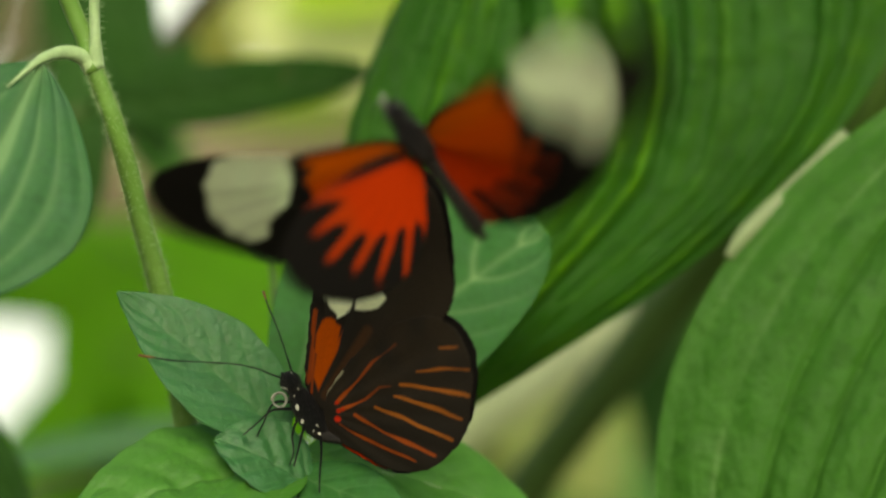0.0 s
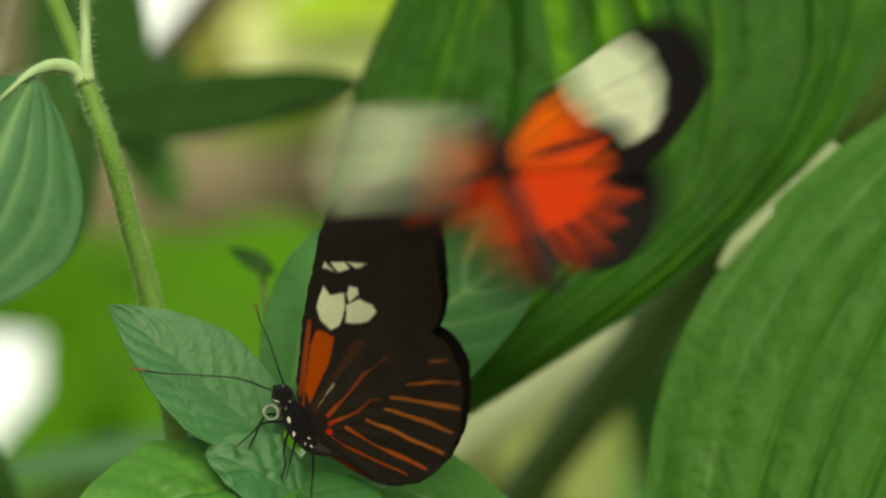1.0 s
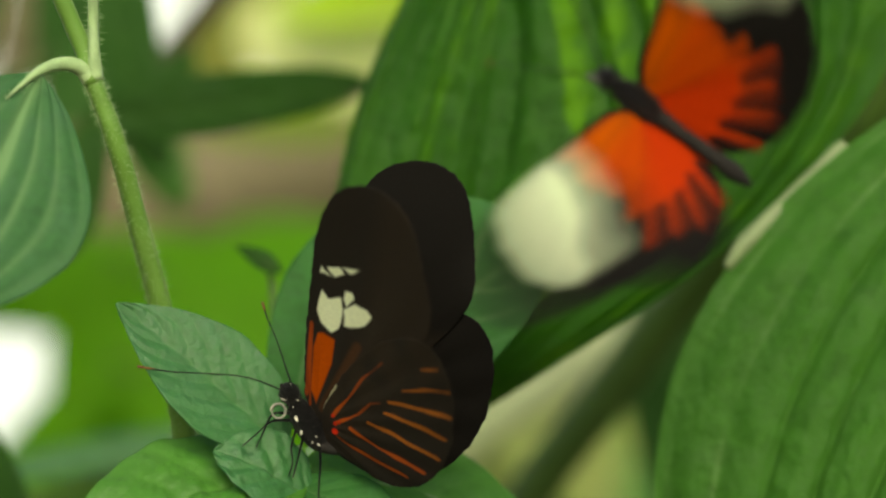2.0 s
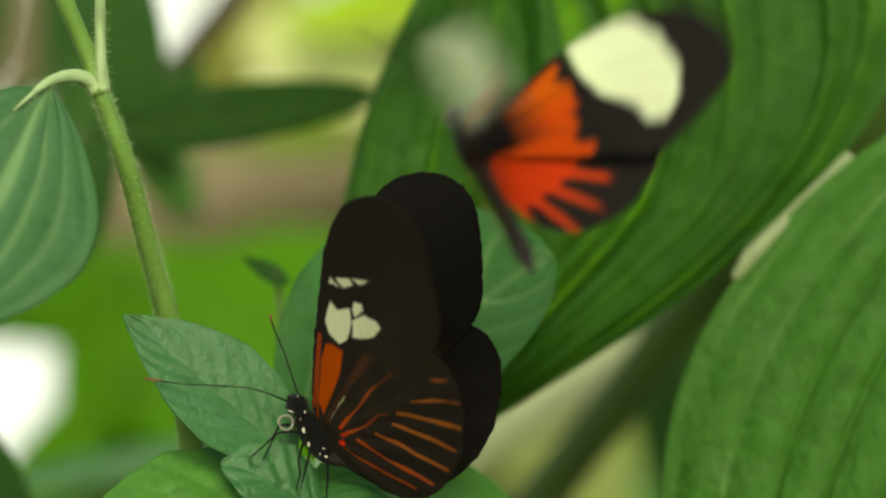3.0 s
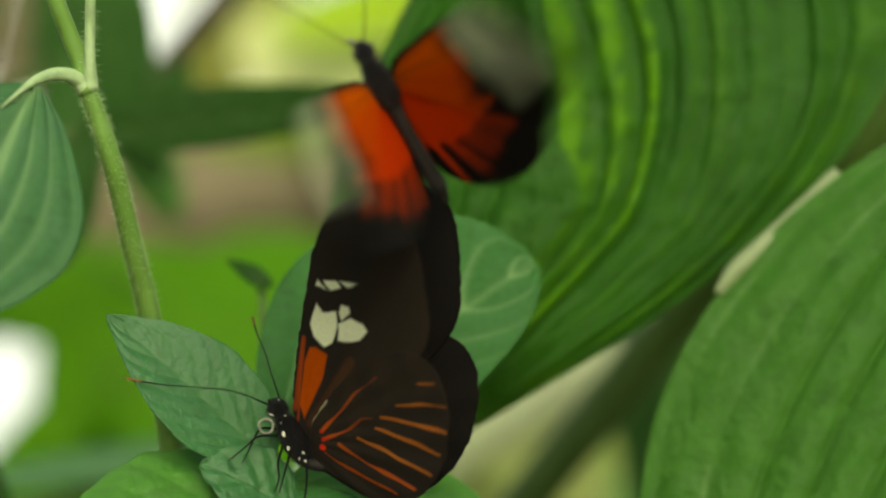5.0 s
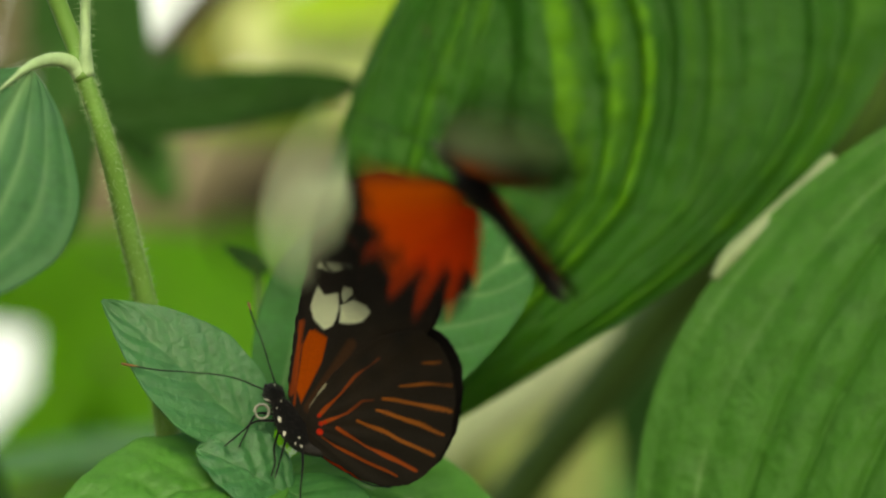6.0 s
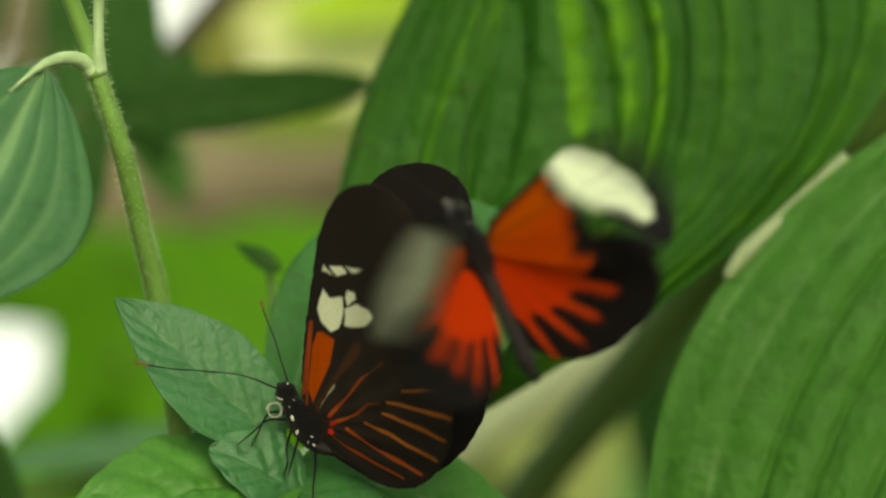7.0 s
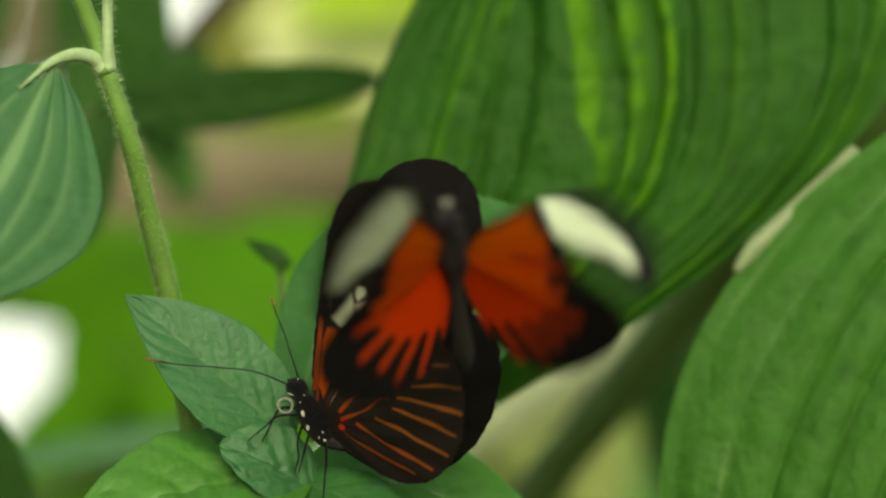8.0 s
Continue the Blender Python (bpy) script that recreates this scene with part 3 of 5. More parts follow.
def background():
    t = tagged(empty("tree_trunk", (-0.82, 1.05, 0.0)), "grey-brown leaning trunk out of focus", "tree trunk")
    tube("trunk", [Vector(p) - t.location for p in ((-0.82, 1.05, -0.02), (-0.74, 1.04, 0.35), (-0.52, 1.02, 0.72), (-0.2438, 1.0000, 0.8935), (-0.0909, 1.0000, 0.9250), (0.0036, 1.0000, 0.9475), (0.1161, 1.0000, 0.9699), (0.5, 1.03, 1.12), (0.9, 1.1, 1.5))], [0.055, 0.045, 0.036, 0.028, 0.028, 0.028, 0.027, 0.024, 0.018], BARK, t, "", 20, 6, 0.1)
    tube("limb", [Vector(p) - t.location for p in ((-0.1808, 1.0000, 0.9092), (-0.1650, 0.9600, 0.9628), (-0.1509, 0.9400, 1.0144))], [0.01295, 0.01036, 0.00950], BARK, t, "", 16, 6, 0.1)
    t = tagged(empty("cane", (-0.30, 0.66, 0.0)), "pale cream cane out of focus", "cane")
    tube("cane_stalk", [Vector(p) - t.location for p in ((0.30, 0.70, 1.12), (0.1318, 0.6400, 0.9333), (0.0552, 0.6200, 0.8855), (0.0301, 0.6200, 0.8695), (0.0022, 0.6200, 0.8499), (-0.0396, 0.6200, 0.8151), (-0.16, 0.63, 0.70), (-0.27, 0.65, 0.35), (-0.30, 0.66, -0.01))], [0.003, 0.005, 0.00697, 0.00697, 0.00697, 0.00697, 0.008, 0.009, 0.010], STALK_CREAM, t, "", 16, 6)
    for p, q in (((0.0510, 0.6200, 0.8828), (0.0393, 0.6200, 0.8753)),):
        tube("sheath", [Vector(p) - t.location, (Vector(p) + Vector(q)) / 2 - t.location, Vector(q) - t.location], [0.00725, 0.00781, 0.00711], LEAF_JOINT, t, "yellow-olive sheath round the cane", 16, 3)


background()


# ---- butterflies ----
def to_polygon(l, f, poly):
    """Signed distance in mm to a closed outline, negative inside."""
    p = np.array(poly, float)
    d = np.full(l.shape, 1e9)
    inside = np.zeros(l.shape, bool)
    for i in range(len(p)):
        a, b = p[i], p[(i + 1) % len(p)]
        d = np.minimum(d, to_segment(l, f, a, b))
        cond = (a[1] > f) != (b[1] > f)
        with np.errstate(divide="ignore", invalid="ignore"):
            x = (b[0] - a[0]) * (f - a[1]) / (b[1] - a[1]) + a[0]
        inside ^= cond & (l < x)
    return np.where(inside, -d, d)


def to_segment(l, f, a, b):
    ax, ay, bx, by = a[0], a[1], b[0] - a[0], b[1] - a[1]
    u = np.clip(((l - ax) * bx + (f - ay) * by) / (bx * bx + by * by), 0, 1)
    return np.hypot(l - ax - u * bx, f - ay - u * by)


def paint(col, amount, color):
    a = np.clip(amount, 0, 1)[:, None]
    return col * (1 - a) + np.array(color) * a


def wobble(l, f, scale, seed):
    return np.array([noise.noise(Vector((a * scale, b * scale, seed))) for a, b in zip(l, f)])


PATCH = (0.71, 0.84, 0.59)
CREAM, ORANGE, RED = (0.78, 0.84, 0.62), (0.58, 0.105, 0.004), (0.56, 0.039, 0.005)
BLACK_TOP, BLACK_UNDER = (0.0105, 0.0097, 0.0090), (0.025, 0.0212, 0.0176)
FORE = [(0, 0.4), (0.6, 4.0), (2.5, 7.2), (6.0, 12.1), (9.9, 16.8), (14.0, 21.3), (17.9, 24.3), (21.7, 25.6), (25.1, 24.8), (27.7, 22.5),
        (29.0, 18.8), (28.3, 14.8), (26.7, 10.6), (25.2, 7.1), (23.5, 4.6), (20.7, 2.8), (15.9, 1.2), (8.0, -0.3), (2.5, -1.0)]
HIND = [(0.4, -1.5), (2.9, 1.3), (8.8, 4.0), (14.6, 5.0), (18.7, 4.6), (22.1, 3.0), (23.3, -0.1), (23.0, -3.7), (21.3, -7.1), (18.5, -10.7),
        (15.5, -12.9), (12.3, -14.0), (9.2, -14.1), (6.7, -13.1), (4.4, -11.1), (2.1, -7.7), (0.3, -4.7), (-0.2, -2.9)]


def fore_top(l, f):
    s, c = (l + f) / 1.4142, (l - f) / 1.4142
    col = np.tile(np.array(BLACK_TOP), (len(l), 1))
    w = wobble(l, f, 0.45, 2)
    orange = np.clip((13.6 - 0.25 * c + 1.6 * w - s) / 0.8, 0, 1)
    vein = np.ones(len(l))
    for a, b in (((1, 1), (16, 6)), ((1, 1.5), (12.5, 12.5)), ((6.5, 3.2), (15, 3.6)), ((1, 3), (9, 15))):
        vein = np.minimum(vein, np.clip((to_segment(l, f, a, b) - 0.08) / 0.3, 0.7, 1))
    col = paint(col, orange * vein, ORANGE)
    col = paint(col, orange * vein * np.clip((c + 0.5) / 4, 0, 0.6), RED)
    edge = to_polygon(l, f, closed_spline(FORE, 120))
    rim = np.where(f > 0.32 * l, 0.9, 0.3)
    col = paint(col, np.clip((edge + rim) / 0.4, 0, 1) * (s > 1), BLACK_TOP)
    patch = [((a + b) / 1.4142, (a - b) / 1.4142) for a, b in ((16, -4.6), (20.5, -5.8), (25, -4.8), (27.6, -0.8), (27.6, 4.2), (25.8, 8.0), (23.2, 10.0), (20.8, 9.0), (19.6, 6.0), (17.2, 3.0), (15.9, 0.0))]
    d = to_polygon(l, f, patch) + 0.5 * w
    lines = np.ones(len(l))
    for a, b in (((12.5, 12.5), (21.5, 19.5)), ((13.5, 11), (22.5, 15.5)), ((15, 9.5), (23, 11.5))):
        lines = np.minimum(lines, np.clip((to_segment(l, f, a, b) - 0.05) / 0.16, 0.7, 1))
    return paint(col, np.clip(-d / 0.35 + 0.3, 0, 1) * lines, PATCH)


def fore_under(l, f):
    col = np.tile(np.array(BLACK_UNDER), (len(l), 1))
    s, c = (l + f) / 1.4142, (l - f) / 1.4142
    col = paint(col, np.clip((c - 2) / 7, 0, 0.5), (0.042, 0.032, 0.023))
    orange = to_polygon(l, f, [(7.2, 10.6), (8.0, 10.3), (9.0, 8.6), (6.8, 6.0), (1.5, 2.2), (1.8, 4.2), (5.4, 9.2)])
    col = paint(col, np.clip(-orange / 0.25 + 0.4, 0, 1), (0.47, 0.080, 0.005))
    for a, b, wid in (((0.9, 4.0), (6.9, 12.0), 0.32), ((0.5, 2.4), (6.4, 11.6), 0.16)):
        col = paint(col, np.clip((wid - to_segment(l, f, a, b)) / 0.12 + 0.5, 0, 0.75), (0.36, 0.065, 0.012))
    col = paint(col, np.clip((0.7 - to_segment(l, f, (2.2, 1.2), (11.6, 6.4))) / 0.9 + 0.3, 0, 0.6), (0.10, 0.042, 0.018))
    w = wobble(l, f, 0.8, 7) * 0.35
    for poly in ([(11.3, 15.5), (11.4, 14.0), (13.3, 13.3), (12.2, 11.1), (10.5, 9.6), (9.1, 9.8), (8.5, 11.7), (8.9, 13.5)],
                 [(13.5, 13.0), (14.4, 13.7), (15.4, 13.1), (15.1, 12.2), (13.3, 11.8)],
                 [(12.7, 11.7), (14.9, 11.6), (16.0, 10.2), (16.1, 9.1), (14.3, 8.3), (12.6, 9.0), (11.5, 9.7)],
                 [(12.4, 17.6), (13.2, 18.4), (13.6, 16.4), (14.0, 16.0)], [(13.8, 17.8), (15.4, 16.9), (15.8, 15.7), (14.1, 16.0)], [(15.9, 16.6), (18.5, 15.1), (16.3, 15.4)]):
        col = paint(col, np.clip(-(to_polygon(l, f, poly) + w * 0.4) / 0.22 + 0.35, 0, 1), CREAM)
    return col


def hind_top(l, f):
    r, th = np.hypot(l, f + 2), np.degrees(np.arctan2(f + 2, l))
    col = np.tile(np.array(BLACK_TOP), (len(l), 1))
    ph = (th + 4) / 15.0
    d = np.abs(ph - np.round(ph))
    w = wobble(l, f, 0.5, 4)
    start = 8.6 + 3.4 * np.clip((th + 42) / 40, 0, 1) + 1.2 * w
    ray = np.clip((0.56 - np.clip((r - start) / 1.4, 0, 1) * 0.31 - np.clip((r - start - 1.5) / 5, 0, 1) * 0.12 - d) / 0.10, 0, 1)
    red = np.clip((12.2 + w - r) / 1.0, 0, 1)
    amount = np.where(r < 7.6, 1, ray) * np.clip((17.9 + 2.4 * w - r) / 2, 0, 1) * np.clip((32 - th) / 8, 0, 1) * np.clip((th + 88) / 10, 0, 1)
    col = paint(col, amount, RED)
    return paint(col, amount * (1 - red) * 0.5, (0.46, 0.055, 0.008))


def hind_under(l, f):
    col = np.tile(np.array(BLACK_UNDER), (len(l), 1))
    w = wobble(l, f, 0.35, 9)
    col = paint(col, np.clip(0.35 + w * 0.5, 0, 0.5) * np.clip((f + 8) / 8, 0, 1), (0.043, 0.031, 0.021))
    l0, f0 = l, f
    l, f = l + 0.22 * wobble(l0, f0, 0.33, 21), f + 0.22 * wobble(l0, f0, 0.33, 27)
    for line, wid in ((((3.3, -0.5), (7.1, 0.8), (10.7, 1.9), (14.9, 2.7)), 0.32), (((3.0, -1.6), (7.0, -1.9), (9.9, -1.4), (11.3, -1.9)), 0.30), (((20.0, -0.5), (22.4, -1.5)), 0.12),
                      (((15.6, -1.9), (18.6, -3.0), (22.0, -4.8)), 0.26), (((12.6, -2.3), (15.6, -4.3), (20.2, -7.9)), 0.32), (((11.0, -3.4), (13.6, -5.7), (17.6, -10.2)), 0.36),
                      (((7.8, -3.5), (9.8, -5.8), (15.0, -12.1)), 0.36), (((4.8, -3.0), (7.0, -6.9), (11.7, -12.9)), 0.33), (((2.1, -3.2), (4.1, -6.6), (8.9, -12.5)), 0.28)):
        a, b = line[0], line[-1]
        far = np.hypot(l - a[0], f - a[1]) / math.hypot(b[0] - a[0], b[1] - a[1])
        away = np.min([to_segment(l, f, p, q) for p, q in zip(line, line[1:])], 0)
        rising = b[1] > -2.5 and a[0] < 5
        hue = (0.42, 0.085, 0.014) if a[0] < 5 else (0.42, 0.135, 0.022)
        fade = np.clip(1.15 - 0.85 * far, 0.05, 1) if rising else np.clip(1.15 - 0.3 * far, 0.2, 1)
        belly = 0.72 - 0.35 * far if rising else 0.50 + 0.28 * np.sin(np.clip(far, 0, 1) * 2.6)
        col = paint(col, np.clip((wid * belly + 0.14 * w - away) / 0.16 + 0.5, 0, 0.9) * fade, hue)
    for a, rad in (((2.2, -2.5), 0.55), ((2.9, -1.6), 0.40), ((3.6, -1.7), 0.32), ((3.3, -0.5), 0.36)):
        col = paint(col, np.clip((rad - np.hypot(l - a[0], f - a[1])) / 0.2, 0, 1), (0.62, 0.03, 0.012))
    pale = np.minimum(to_segment(l, f, (0.6, 0.0), (2.6, 1.5)), to_segment(l, f, (2.6, 1.5), (6.0, 2.9)))
    return paint(col, np.clip((0.3 - pale) / 0.12 + 0.4, 0, 0.85), (0.42, 0.40, 0.26))


def fore_top_small(l, f):
    """Upper side of the one that rests: black, a short orange base and small cream spots."""
    col = fore_under(l, f)
    return paint(col, np.clip((l + f - 16) / 6, 0, 1) * (col.max(1) < 0.2), BLACK_TOP)


def hind_top_small(l, f):
    r = np.hypot(l, f + 2)
    return paint(hind_top(l, f), np.clip((r - 9) / 3, 0, 1), BLACK_TOP)


SEAM = 15.6


def cut_outline(edge, keep):
    """The part of an outline on one side of the seam across the wing: keep is 1 for the outer part, -1 for the inner."""
    out = []
    for i in range(len(edge)):
        a, b = edge[i], edge[(i + 1) % len(edge)]
        da, db = keep * ((a[0] + a[1]) / 1.4142 - SEAM), keep * ((b[0] + b[1]) / 1.4142 - SEAM)
        if da >= 0:
            out.append(a)
        if da * db < 0:
            out.append(a + (b - a) * da / (da - db))
    out = np.array(out)
    run = np.concatenate([[0], np.cumsum(np.hypot(*(np.roll(out, -1, 0) - out).T))])
    ring = np.concatenate([out, out[:1]])
    at = np.linspace(0, run[-1], len(edge), endpoint=False)
    return np.stack([np.interp(at, run, ring[:, 0]), np.interp(at, run, ring[:, 1])], 1)


def wing_mesh(name, outline, center, top, under, side, span, reach=0.97, rings=64, count=300, keep=0, ripple=0.10):
    """A thin wing with both faces; side is 1 for the right wing and -1 for the left. Its root is the hinge."""
    edge = closed_spline(outline, count)
    edge += np.array([[noise.noise(Vector((p[0] * 0.9, p[1] * 0.9, k))) for k in (3, 8)] for p in edge]) * 0.22
    if keep:
        edge = cut_outline(edge, keep)
        center = edge.mean(0)
    c = np.array(center, float)
    radii = np.linspace(0, 1, rings + 1)[1:] ** 0.9
    lf = np.concatenate([[c]] + [c + (edge - c) * r for r in radii])
    l, f = lf[:, 0], lf[:, 1]
    around = np.degrees(np.arctan2(f, l + 0.01))
    bow = 0.5 * np.sin(np.clip(np.hypot(l, f) / 34, 0, 1) * math.pi) - 0.5 * (l / 25) ** 2
    h = bow + ripple * np.cos(np.radians(around * 24)) * np.clip(np.hypot(l, f) / 10, 0, 1)
    thick = np.concatenate([[0.09]] + [np.full(count, 0.09 * (1 - 0.7 * r ** 6)) for r in radii])
    x = side * l * span * 0.001
    verts = np.concatenate([np.stack([x, f * reach * 0.001, (h + thick) * 0.001], 1), np.stack([x, f * reach * 0.001, (h - thick) * 0.001], 1)])
    if keep == 1:
        verts -= np.array([side * SEAM / 1.4142 * span * 0.001, SEAM / 1.4142 * reach * 0.001, 0.0005])
    n = len(l)
    faces = []
    for k in range(count):
        j = (k + 1) % count
        faces.append((0, 1 + k, 1 + j))
        for i in range(rings - 1):
            a, b = 1 + i * count + k, 1 + i * count + j
            faces.append((a, a + count, b + count, b))
    low = [tuple(v + n for v in reversed(q)) for q in faces]
    rim = [(1 + (rings - 1) * count + k, 1 + n + (rings - 1) * count + k, 1 + n + (rings - 1) * count + (k + 1) % count, 1 + (rings - 1) * count + (k + 1) % count) for k in range(count)]
    faces = faces + low + rim
    if side > 0:
        faces = [tuple(reversed(q)) for q in faces]
    me = bpy.data.meshes.new(name)
    me.from_pydata(verts.tolist(), [], faces)
    me.polygons.foreach_set("use_smooth", [True] * len(me.polygons))
    colors = np.concatenate([top(l, f), under(l, f)])
    data = np.concatenate([colors, np.ones((2 * n, 1))], 1).astype(np.float32)
    me.color_attributes.new("pattern", "FLOAT_COLOR", "POINT").data.foreach_set("color", data.ravel())
    me.materials.append(WING)
    me.update()
    return me


WINGS = {}
for form, key, shape, mid, top, under, span, reach in (
        ("flying", "forewing", FORE, (14.5, 10.5), fore_top, fore_under, 0.94, 0.91), ("flying", "hindwing", HIND, (11.5, -4.5), hind_top, hind_under, 0.94, 0.91),
        ("resting", "forewing", FORE, (14.5, 10.5), fore_top_small, fore_under, 1.14, 0.97), ("resting", "hindwing", HIND, (11.5, -4.5), hind_top_small, hind_under, 1.13, 0.97)):
    for side in (-1, 1):
        split = form == "flying" and key == "forewing"
        WINGS[form, key, side] = wing_mesh(key, shape, mid, top, under, side, span, reach, keep=-1 if split else 0, ripple=0.03 if form == "flying" else 0.08)
        if split:
            WINGS[form, "wing_tip", side] = wing_mesh("wing_tip", shape, mid, top, under, side, span, reach, keep=1, ripple=0.03)


def mm(x, y, z):
    return (x * 0.001, y * 0.001, z * 0.001)


def butterfly(form, label, antennae, legs):
    """Empty at the wing hinges; +Y to the head, +Z up from the back, +X to its right."""
    root = tagged(empty("butterfly"), label, "butterfly")
    up = 1.1 if form == "flying" else 0.0

    def mm(x, y, z):
        return (x * 0.001, y * 0.001, (z + up) * 0.001)

    blob("thorax", mm(0, 0.2, -1.1), (0.00185 if form == "flying" else 0.00155, 0.0040, 0.0019), BODY_BLACK, root, "", None, 0.08)
    hairs("fuzz", [mm(0, -3.4, -1.0), mm(0, -1.5, -1.1), mm(0, 1.0, -1.1), mm(0, 3.6, -1.1), mm(0, 5.6, -1.2)], [0.0007, 0.0015, 0.0017, 0.0011, 0.0011], BODY_GREY, root, 700, 0.0007, 8, "short dark hairs", 0.00004)
    head = blob("head", mm(0, 4.9, -1.2), (0.0013, 0.0015, 0.0014), BODY_BLACK, root, "", None, 0.05)
    for s in (-1, 1):
        blob("eye", mm(0.75 * s, 5.2, -1.1), (0.0006, 0.0008, 0.0008), BODY_BLACK, head, "glossy black eye")
        blob("palp", mm(0.35 * s, 6.0, -1.6), (0.00022, 0.0006, 0.0003), BODY_GREY, head)
    if form == "flying":
        ab = [mm(0, -1.2, -1.3), mm(0, -3.5, -0.9), mm(0, -7, -0.6), mm(0, -11, -0.6), mm(0, -15, -0.8), mm(0, -17.8, -1.0)]
    else:
        ab = [mm(0, -1.0, -1.4), mm(0, -2.6, -1.3), mm(0, -4.4, 0.2), mm(0, -6.0, 3.2), mm(0, -7.4, 7.0), mm(0, -8.4, 10.0)]
    tube("abdomen", ab, [0.0010, 0.0010, 0.0008, 0.0010, 0.0012, 0.0004], BODY_GREY, root, "slender grey-black abdomen", 16, 6, 0.1)
    for s in (-1, 1):
        for y, z, a, b in ((5.9, -0.4, 0.09, 0.16), (4.9, -0.5, 0.10, 0.18), (4.3, -0.9, 0.09, 0.16), (4.6, -2.2, 0.09, 0.55), (3.6, -0.7, 0.12, 0.2), (3.1, -1.6, 0.10, 0.2), (1.6, -2.0, 0.26, 0.5),
                           (-0.3, -2.3, 0.26, 0.48), (-1.8, -0.9, 0.12, 0.26), (-2.2, -1.7, 0.10, 0.3), (-2.9, -1.2, 0.16, 0.3)):
            yy, zz = (y - 0.2) / 4.0, (z + 1.1) / 1.9
            out = 1.55 * math.sqrt(max(0.06, 1 - yy * yy - zz * zz)) if y < 4 else 0.95
            blob("spot", mm(out * s, y, z), (0.0001, b * 0.0008, a * 0.0008), SCALE_WHITE, root, "white scale spot", Matrix.Rotation(radians(40 * math.sin(7 * y + z)), 3, "X"), 0.5, 8, 10)
    for line in antennae:
        feeler = tube("antenna", [mm(*p) for p in line], [0.00012, 0.00008, 0.00008, 0.00009, 0.00014], BODY_BLACK, root, "thin black antenna", 8, 8)
        tube("club", [mm(*(np.array(line[-1]) * (1 - u) + np.array(line[-2]) * u)) for u in (0.5, 0.25, 0.0, -0.02)], [0.00012, 0.00018, 0.00018, 0.00008], HORN_TIP, feeler, "brown club", 8, 4)
    coil_at = (3.6, -3.6) if form == "resting" else (5.6, -3.0)
    coil = [mm(-0.6 + 0.02 * k, coil_at[0] + 1.0 * math.cos(k * 0.55) * (1 - k * 0.012), coil_at[1] + 1.0 * math.sin(k * 0.55) * (1 - k * 0.012)) for k in range(-2, 17)]
    tube("proboscis", coil, [0.00017, 0.00014, 0.00010], PROBOSCIS, root, "coiled pale proboscis", 8, 4)
    for line in legs:
        tube("leg", [mm(*p) for p in line], [0.00022, 0.00015, 0.00011, 0.00009], BODY_BLACK, root, "", 8, 5)
    wings = {}
    for side, word in ((-1, "left"), (1, "right")):
        for key in ("forewing", "hindwing"):
            ob = new(key, WINGS[form, key, side])
            ob.parent = root
            wings[key, side] = tagged(ob, "black forewing with orange base and cream patch" if key == "forewing" else "black hindwing with red-orange rays")
        if form == "flying":
            ob = new("wing_tip", WINGS[form, "wing_tip", side])
            ob.parent = wings["forewing", side]
            wings["wing_tip", side] = tagged(ob, "flexing black outer wing with a cream patch")
    return root, wings


resting, resting_wings = butterfly(
    "resting",     "black butterfly with orange-rayed underside resting on leaves", [
        [(-0.5, 5.8, -1.8), (-1.0, 9.6, -5.0), (-1.6, 12.7, -9.3), (-2.0, 15.2, -13.1), (-2.0, 18.0, -16.6)],
        [(0.4, 5.8, -0.4), (0.8, 9.0, 0.2), (1.2, 12.1, 0.8), (1.5, 15.0, 1.1), (1.6, 17.2, 1.6)]],
    [[(-0.8, 1.8, -2.8), (-1.6, 2.9, -5.0), (-2.0, 2.5, -7.4), (-2.2, 2.0, -10.0)], [(0.6, 2.6, -2.6), (0.2, 3.6, -4.6), (-0.6, 2.0, -7.0), (-0.8, 0.9, -8.6)],
     [(-0.9, -0.8, -2.2), (-1.8, -2.2, -3.6), (-2.2, -3.6, -4.9), (-2.4, -4.9, -6.2)], [(0.8, 0.6, -2.6), (0.6, -1.4, -4.6), (0.2, -3.2, -5.4), (0.0, -4.6, -6.8)],
     [(-0.9, -3.2, -1.2), (-1.9, -5.2, -2.2), (-2.4, -7.6, -3.8), (-2.6, -9.6, -5.0)], [(0.6, -3.0, -0.8), (-0.2, -7.6, 1.6), (-1.0, -11.6, 4.2), (-1.2, -13.4, 6.6)]])
flying, flying_wings = butterfly(
    "flying",     "black butterfly with orange wings and cream patches in flight", [
        [(-0.4, 5.6, -1.2), (-2.6, 10.0, 0.0), (-5.0, 14.5, 0.8), (-7.0, 18.0, 0.8), (-7.6, 19.0, 0.8)],
        [(0.4, 5.6, -1.2), (2.6, 10.0, 0.0), (4.8, 14.5, 0.8), (6.6, 18.0, 0.8), (7.0, 19.0, 0.8)]], [])


# ---- what moves ----
def fly(x, y, z, turn, dive, bank):
    """The flying butterfly's pose: place in mm from the camera's stand, turn in the picture plane, dive of the head, bank about its axis."""
    rot = Matrix.Rotation(radians(90), 4, "X") @ Matrix.Rotation(radians(turn), 4, "Z") @ Matrix.Rotation(radians(dive), 4, "X") @ Matrix.Rotation(radians(bank), 4, "Y")
    return Matrix.Translation((x * 0.001, y * 0.001, 0.9 + z * 0.001)) @ rot


